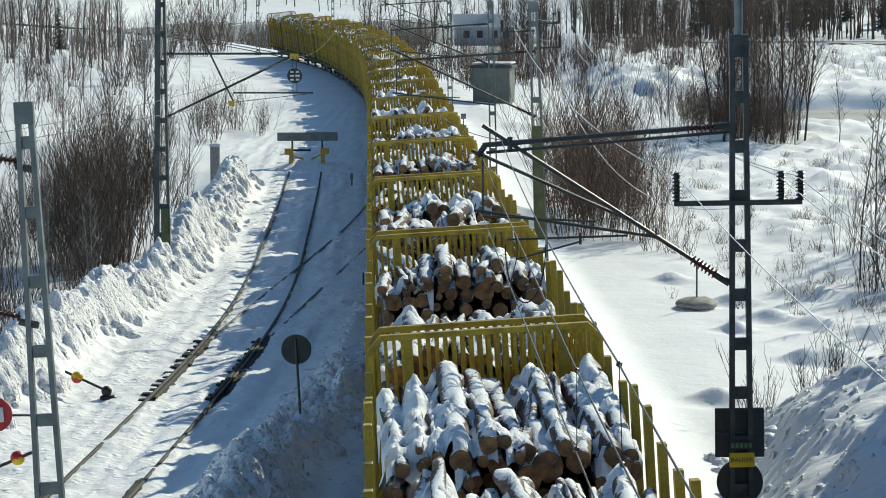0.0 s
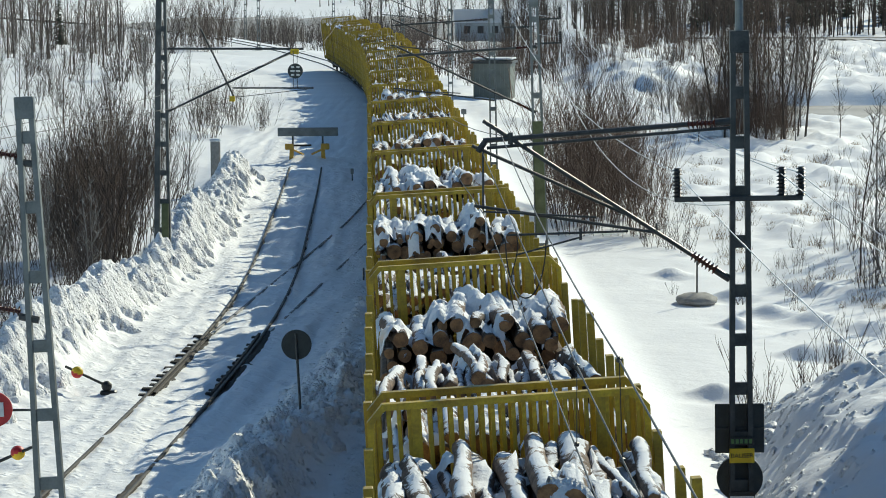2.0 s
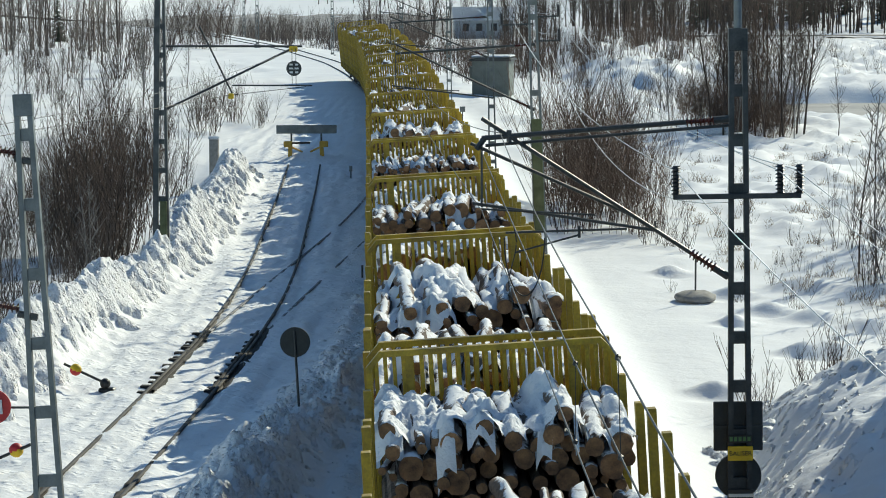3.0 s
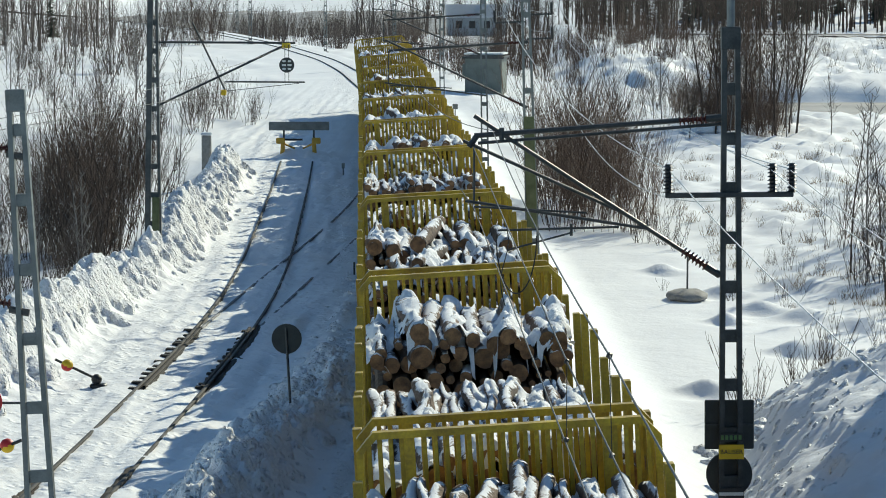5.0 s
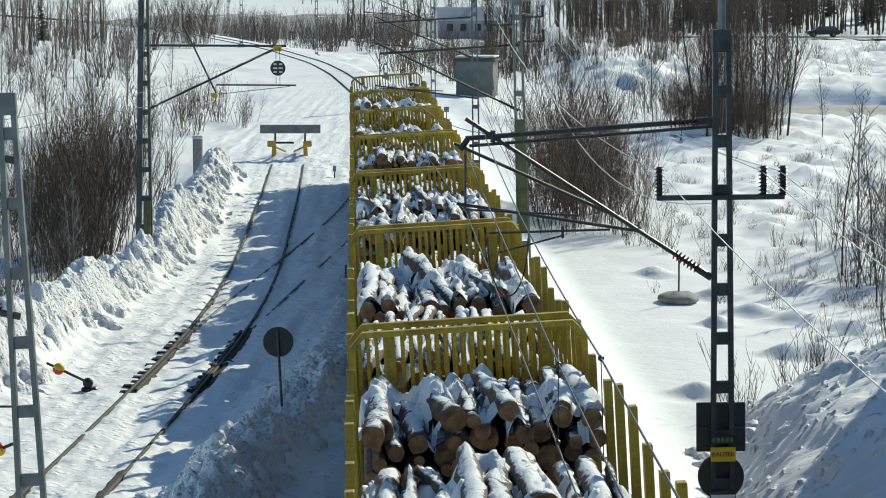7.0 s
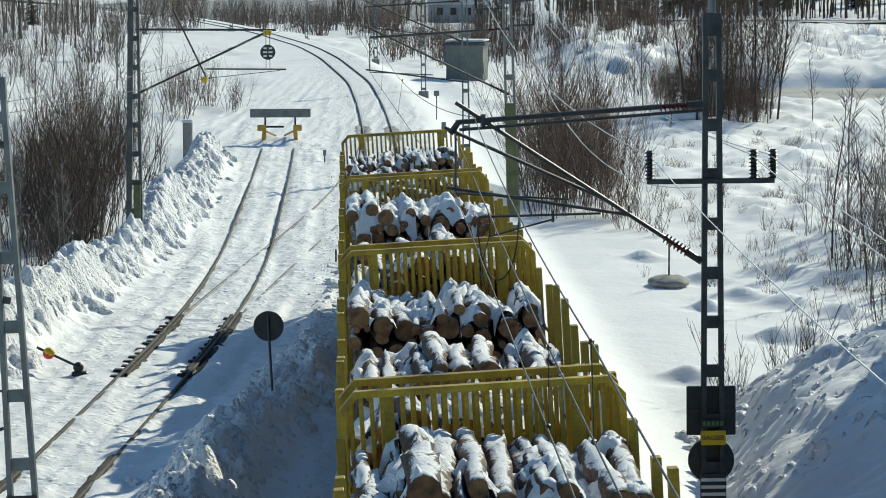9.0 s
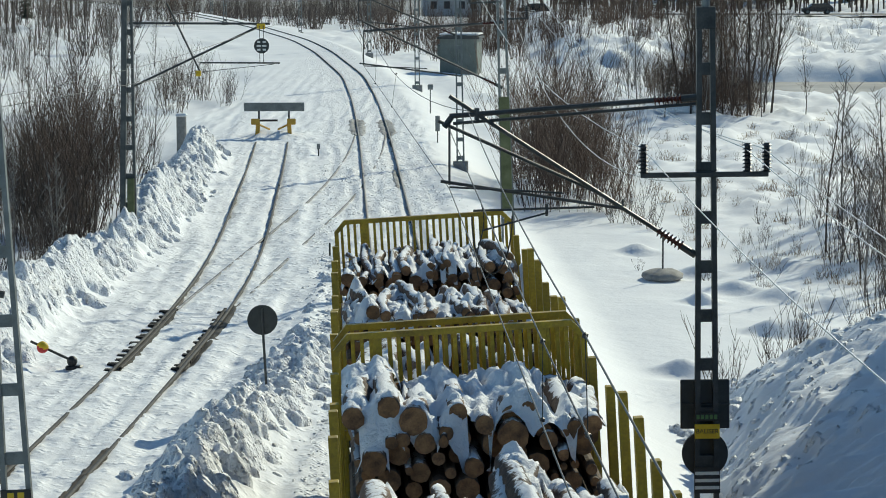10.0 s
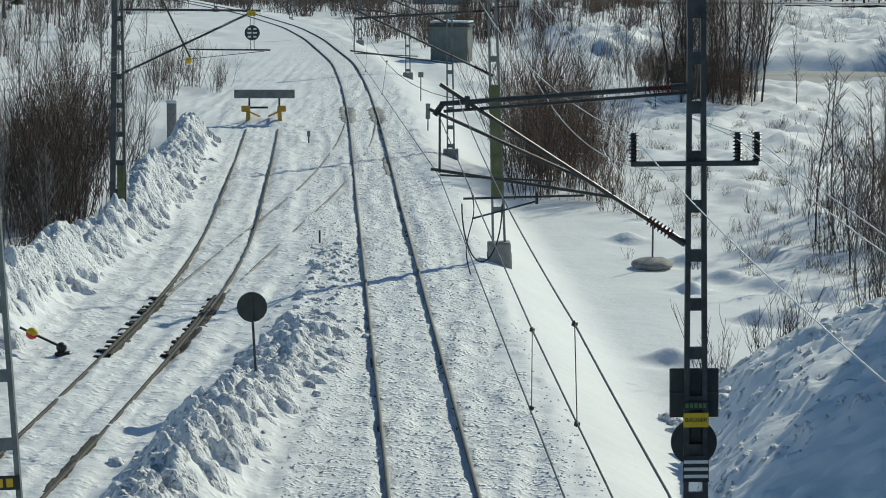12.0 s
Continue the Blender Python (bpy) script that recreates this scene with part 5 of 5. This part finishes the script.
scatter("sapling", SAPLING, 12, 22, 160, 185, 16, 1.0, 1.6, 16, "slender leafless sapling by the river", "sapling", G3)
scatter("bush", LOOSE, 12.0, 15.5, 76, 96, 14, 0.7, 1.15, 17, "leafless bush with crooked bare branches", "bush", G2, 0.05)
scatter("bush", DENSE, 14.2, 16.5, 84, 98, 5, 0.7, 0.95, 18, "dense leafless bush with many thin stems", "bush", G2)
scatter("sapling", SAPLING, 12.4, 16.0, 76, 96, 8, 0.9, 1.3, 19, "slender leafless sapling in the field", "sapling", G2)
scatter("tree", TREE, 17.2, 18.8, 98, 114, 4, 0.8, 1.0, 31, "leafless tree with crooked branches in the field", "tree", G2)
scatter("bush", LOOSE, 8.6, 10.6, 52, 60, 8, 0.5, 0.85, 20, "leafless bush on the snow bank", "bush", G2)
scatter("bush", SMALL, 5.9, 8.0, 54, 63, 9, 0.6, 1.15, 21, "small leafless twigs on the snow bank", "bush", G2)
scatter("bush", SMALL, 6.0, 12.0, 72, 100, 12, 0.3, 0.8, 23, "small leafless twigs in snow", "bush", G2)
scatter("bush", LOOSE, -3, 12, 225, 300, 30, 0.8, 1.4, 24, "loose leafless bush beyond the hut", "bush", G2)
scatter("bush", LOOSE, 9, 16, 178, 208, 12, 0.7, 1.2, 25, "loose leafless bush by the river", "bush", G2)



def wood(name, mats, protos, spots, label):
    """Far trees joined into one growth."""
    vs, fs, o = [], [], 0
    rnd = random.Random(len(spots))
    at = np.array(spots)
    heights = ground_z(at[:, 0], at[:, 1], False)
    for (x, y, s), h in zip(spots, heights):
        v, f = protos[rnd.randrange(len(protos))]
        a = rnd.uniform(0, 6.28)
        c, n_ = math.cos(a) * s, math.sin(a) * s
        w = np.stack([v[:, 0] * c - v[:, 1] * n_ + x, v[:, 0] * n_ + v[:, 1] * c + y, v[:, 2] * s + h], 1)
        vs.append(w)
        fs.append(f + o)
        o += len(v)
    ob = new(name, numpy_mesh(name, np.concatenate(vs), np.concatenate(fs), mats, True))
    return tagged(ob, label, "wood", kind="stuff")


def thick(paths, k):
    return [(p, a * k, b * k) for p, a, b in paths]


FAR_TREE = [tubes(thick(tree_paths(200 + k, 11, 16, 0.11), 1.25)) for k in range(5)]
FAR_BUSH = [tubes(thick(shrub_paths(220 + k, 4.5, 12, 0.9, 3, 0.022), 1.4)) for k in range(4)]


def spots(x0, x1, y0, y1, count, s0, s1, seed, slope=0.0):
    rnd = random.Random(seed)
    out = []
    for _ in range(count):
        y = rnd.uniform(y0, y1)
        out.append((rnd.uniform(x0, x1) + slope * (y - y0), y, rnd.uniform(s0, s1)))
    return out


wood("birch_wood", [TWIG], FAR_TREE, spots(14, 105, 372, 430, 330, 0.8, 1.25, 1), "dark leafless birch wood beyond the road")
wood("birch_wood", [TWIG], FAR_TREE, spots(2, 26, 300, 372, 90, 0.55, 0.9, 2), "leafless trees around the house")
wood("brushwood", [BROWNTWIG], FAR_BUSH, spots(-8, 26, 236, 340, 170, 0.6, 1.1, 3), "leafless brushwood behind the hut")
wood("brushwood", [GREYTWIG], FAR_BUSH, spots(-34, -8, 330, 392, 150, 0.7, 1.2, 4), "leafless brushwood on the river bank")
wood("birch_wood", [GREYTWIG], FAR_TREE, spots(-64, -30, 205, 320, 110, 0.5, 0.95, 5, -0.12), "leafless trees on the hillside")
wood("brushwood", [GREYTWIG], FAR_BUSH, spots(-60, -24, 190, 300, 115, 0.6, 1.2, 6, -0.1), "leafless brushwood on the hillside")
wood("birch_wood", [GREYTWIG], FAR_TREE, spots(-160, 180, 700, 900, 320, 1.0, 1.6, 7), "far leafless wood across the river")
wood("birch_wood", [TWIG], FAR_TREE, spots(-20, 60, 395, 470, 130, 0.8, 1.1, 8), "leafless trees behind the house")
LOW_TWIGS = [tubes(shrub_paths(40 + k, 1.5, 8, 0.28, 4, 0.009)) for k in range(4)]
BANK_TWIGS = [tubes(shrub_paths(20 + k, 3.4, 11, 0.5, 5, 0.014)) for k in range(5)]
wood("brushwood", [TWIG], LOW_TWIGS, spots(6.5, 24, 84, 150, 40, 0.3, 0.9, 22) + spots(8.5, 17, 76, 112, 26, 0.3, 0.8, 28), "small leafless twigs scattered through the snowy field")
wood("brushwood", [TWIG], BANK_TWIGS, spots(15, 50, 226, 330, 60, 0.4, 1.0, 26), "loose leafless bushes on the far river bank")


def spruce_arrays(seed):
    rnd = random.Random(seed)
    paths = [([(0, 0, -0.3), (0, 0, 4), (0, 0, 9)], 0.14, 0.02)]
    v, f = tubes(paths, 4)
    vs, fs, o = [v], [f], len(v)
    for k in range(150):
        u = 0.06 + 0.92 * k / 150
        b = rnd.uniform(0, 6.28)
        l = 1.9 * (1 - u) ** 0.8 * rnd.uniform(0.6, 1.1) + 0.15
        z = 9 * u
        c, s = math.cos(b), math.sin(b)
        w = 0.28 * l + 0.08
        q = np.array([(0, 0, z), (c * l * 0.5 - s * w, s * l * 0.5 + c * w, z - 0.18 * l), (c * l, s * l, z - 0.30 * l), (c * l * 0.5 + s * w, s * l * 0.5 - c * w, z - 0.18 * l)])
        vs.append(q)
        fs.append(np.array([[0, 1, 2, 3]]) + o)
        o += 4
    return np.concatenate(vs), np.concatenate(fs)


SPRUCES = [spruce_arrays(k) for k in range(3)]
sp = numpy_mesh("spruce", *SPRUCES[0], [SPRUCE], False)
for x, y, s in ((-42.7, 260, 0.62),):
    ob = new("spruce_tree", sp)
    ob.matrix_basis = pose(x, y, gz(x, y)) @ Matrix.Scale(s, 4)
    tagged(ob, "dark green spruce on the snowy hillside", "tree")
wood("spruce_wood", [SPRUCE], SPRUCES, spots(-260, 330, 820, 1400, 900, 1.2, 2.2, 9), "dark spruce forest on the far hills")
wood("spruce_wood", [SPRUCE], SPRUCES, spots(20, 150, 425, 470, 60, 0.9, 1.5, 10), "dark spruces behind the birch wood")

# dry grass through the snow
rnd = random.Random(77)
tuft_paths = []
for _ in range(26):
    a = rnd.uniform(0, 6.28)
    tuft_paths.append((twig_line(rnd, (rnd.gauss(0, 0.15), rnd.gauss(0, 0.15), -0.05), (0.5 * math.cos(a), 0.5 * math.sin(a), 1), rnd.uniform(0.25, 0.6), 3, 0.1, -0.05), 0.008, 0.003))
TUFT = [tubes(tuft_paths)]
wood("dry_grass", [DRYGRASS], TUFT, [(x, y, s) for x, y, s in spots(8.5, 24, 80, 170, 260, 0.4, 1.3, 12)], "tufts of dry brown grass standing through snow")

# ploughed lumps of snow
bm = bmesh.new()
bmesh.ops.create_icosphere(bm, subdivisions=2, radius=1)
LUMP_T = []
base_v = np.array([v.co[:] for v in bm.verts])
base_f = np.array([[v.index for v in f.verts] for f in bm.faces])
bm.free()
for k in range(6):
    d = np.array([1 + 0.5 * noise.noise(Vector(v) * 1.5 + Vector((k * 7, 0, 0))) + 0.35 * noise.noise(Vector(v) * 4 + Vector((0, k * 5, 0))) for v in base_v])
    LUMP_T.append((base_v * d[:, None] * np.array([1, 1.15, 0.8]), base_f))


def lumps(name, where, label):
    vs, fs, o = [], [], 0
    rnd = random.Random(5)
    w = np.array(where)
    heights = ground_z(w[:, 0], w[:, 1])
    for (x, y, s), h in zip(where, heights):
        v, f = LUMP_T[rnd.randrange(6)]
        a = rnd.uniform(0, 6.28)
        c, n_ = math.cos(a) * s, math.sin(a) * s
        vs.append(np.stack([v[:, 0] * c - v[:, 1] * n_ + x, v[:, 0] * n_ + v[:, 1] * c + y, v[:, 2] * s + h], 1))
        fs.append(f + o)
        o += len(v)
    ob = new(name, numpy_mesh(name, np.concatenate(vs), np.concatenate(fs), [LUMP], True))
    return tagged(ob, label, "snow", kind="stuff")


def clod_bank(name, centre, half, y0, y1, dx, dy, clods, label):
    """Heaped blocks of ploughed snow as one crumbled surface that follows a line."""
    ys, us = np.arange(y0, y1, dy), np.arange(-half, half, dx)
    Y, U = np.meshgrid(ys, us, indexing="ij")
    X = np.interp(Y, *centre) + U
    base = ground_z(X, Y)
    h = np.full(X.shape, -0.07)
    rnd = random.Random(len(clods))
    for u, y, r, lift in clods:
        i0, i1 = np.searchsorted(ys, (y - r * 1.3, y + r * 1.3))
        j0, j1 = np.searchsorted(us, (u - r * 1.3, u + r * 1.3))
        if i0 >= i1 or j0 >= j1:
            continue
        a, b = (U[i0:i1, j0:j1] - u) / r, (Y[i0:i1, j0:j1] - y) / r
        turn, k = rnd.uniform(0, 3.14), rnd.uniform(0.75, 1.25)
        c, n_ = math.cos(turn), math.sin(turn)
        p, q = (a * c + b * n_) * k, (b * c - a * n_) / k
        d = (np.abs(p) ** 3 + np.abs(q) ** 3) ** (1 / 3)
        d = d * (1 + 0.25 * value_noise(a * 2.3 + u * 9, b * 2.3 + y * 7, 3))
        block = lift + r * (0.75 * np.sqrt(np.clip(1 - d ** 2, 0, 1)) + rnd.gauss(0, 0.22) * p + rnd.gauss(0, 0.22) * q)
        h[i0:i1, j0:j1] = np.where(d < 1, np.maximum(h[i0:i1, j0:j1], block), h[i0:i1, j0:j1])
    h = h + np.where(h > -0.05, 0.022 * fractal(X * 9, Y * 7, 2, 71), 0)
    k = len(us)
    i0 = (np.arange(len(ys) - 1)[:, None] * k + np.arange(k - 1)[None, :]).ravel()
    quads = np.stack([i0, i0 + 1, i0 + k + 1, i0 + k], 1)
    hh = h.ravel()
    quads = quads[hh[quads].max(1) > -0.05]
    used = np.unique(quads)
    back = np.zeros(hh.size, int)
    back[used] = np.arange(used.size)
    verts = np.stack([X.ravel(), Y.ravel(), (base + h).ravel()], 1)[used]
    ob = new(name, numpy_mesh(name, verts, back[quads], [LUMP], True))
    return tagged(ob, label, "snow", kind="stuff")


rnd = random.Random(9)
BANK_LINE, RIDGE_LINE = (BANK_Y, BANK_X), ((36, 47, 55, 60, 68, 80), (-4.75, -4.25, -3.5, -3.15, -3.2, -3.4))
clods = []
for _ in range(2600):
    r = min(0.42, 0.07 + rnd.expovariate(11))
    u = rnd.gauss(-0.02, 0.42)
    clods.append((u, rnd.uniform(38, 116), r, rnd.uniform(-0.5, 0.25) * r + 0.10 * max(0, 1 - abs(u))))
clod_bank("ploughed_snow", BANK_LINE, 2.1, 37.5, 116.5, 0.05, 0.085, clods, "ploughed blocks of snow heaped along the siding")
clods = []
for _ in range(1500):
    y = 37 + 26 * rnd.random() ** 1.1
    r = min(0.30, 0.05 + rnd.expovariate(15))
    clods.append((rnd.gauss(0, 0.42), y, r, rnd.uniform(-0.5, 0.25) * r))
for _ in range(380):
    y = rnd.uniform(52, 78)
    r = min(0.16, 0.03 + rnd.expovariate(28))
    clods.append((rnd.gauss(0.05, 0.5), y, r, rnd.uniform(-0.4, 0.1) * r))
clod_bank("ploughed_snow", RIDGE_LINE, 1.6, 36.5, 79, 0.042, 0.06, clods, "crumbled ridge of ploughed snow between the tracks")
clods = []
for _ in range(1500):
    y = 62 - 21 * rnd.random() ** 1.2
    u = 0.2 + 4.2 * rnd.random() ** (1.0 if y > 50 else 1.8)
    r = min(0.20, 0.03 + rnd.expovariate(26))
    clods.append((u - 2, y, r, rnd.uniform(-0.8, -0.25) * r))
clod_bank("ploughed_snow", ((38, 62), (5.6, 8.0)), 2.4, 38.5, 62, 0.045, 0.07, clods, "crumbled crust of snow thrown down the road bank")
where = []
for _ in range(3000):
    y = 42 + 70 * rnd.random() ** 1.6
    x = float(main_x(y)) + rnd.uniform(-2.6, 3.0)
    if min(abs(x - float(main_x(y)) - s) for s in (-0.75, 0.75)) > 0.14:
        where.append((x, y, rnd.uniform(0.008, 0.028)))
lumps("snow_clods", where, "small clods of snow thrown over the track bed")
where = []
for _ in range(16):
    y = rnd.uniform(50, 56)
    where.append((4.9 + 0.09 * (56 - y) + rnd.uniform(-0.4, 0.5), y, rnd.uniform(0.06, 0.22)))
lumps("snow_lumps", where, "fallen lumps of snow at the foot of the bank")


def motions():
    """The timber train runs towards and under the bridge; two cars pass on the road."""
    for k, w in enumerate(wagons):
        rows = []
        for i in range(25):
            t = i * 0.5
            rows.append((t, wagon_pose(max(REAR - SPEED * t - 6.4 - WAGON * k, -400))))
        walk(w, rows)
    for car, x0, t0 in ((car_one, 55.2, 6.5), (car_two, 50.3, 10.0)):
        rows = []
        for t in (0.0, 12.0):
            x = x0 - 12.6 * (t - t0)
            rows.append((t, pose(x, 361, float(ground_z(np.array([45.0]), np.array([361.0]), False)[0]) + 0.36, 0, 0, 180)))
        walk(car, rows)


motions()
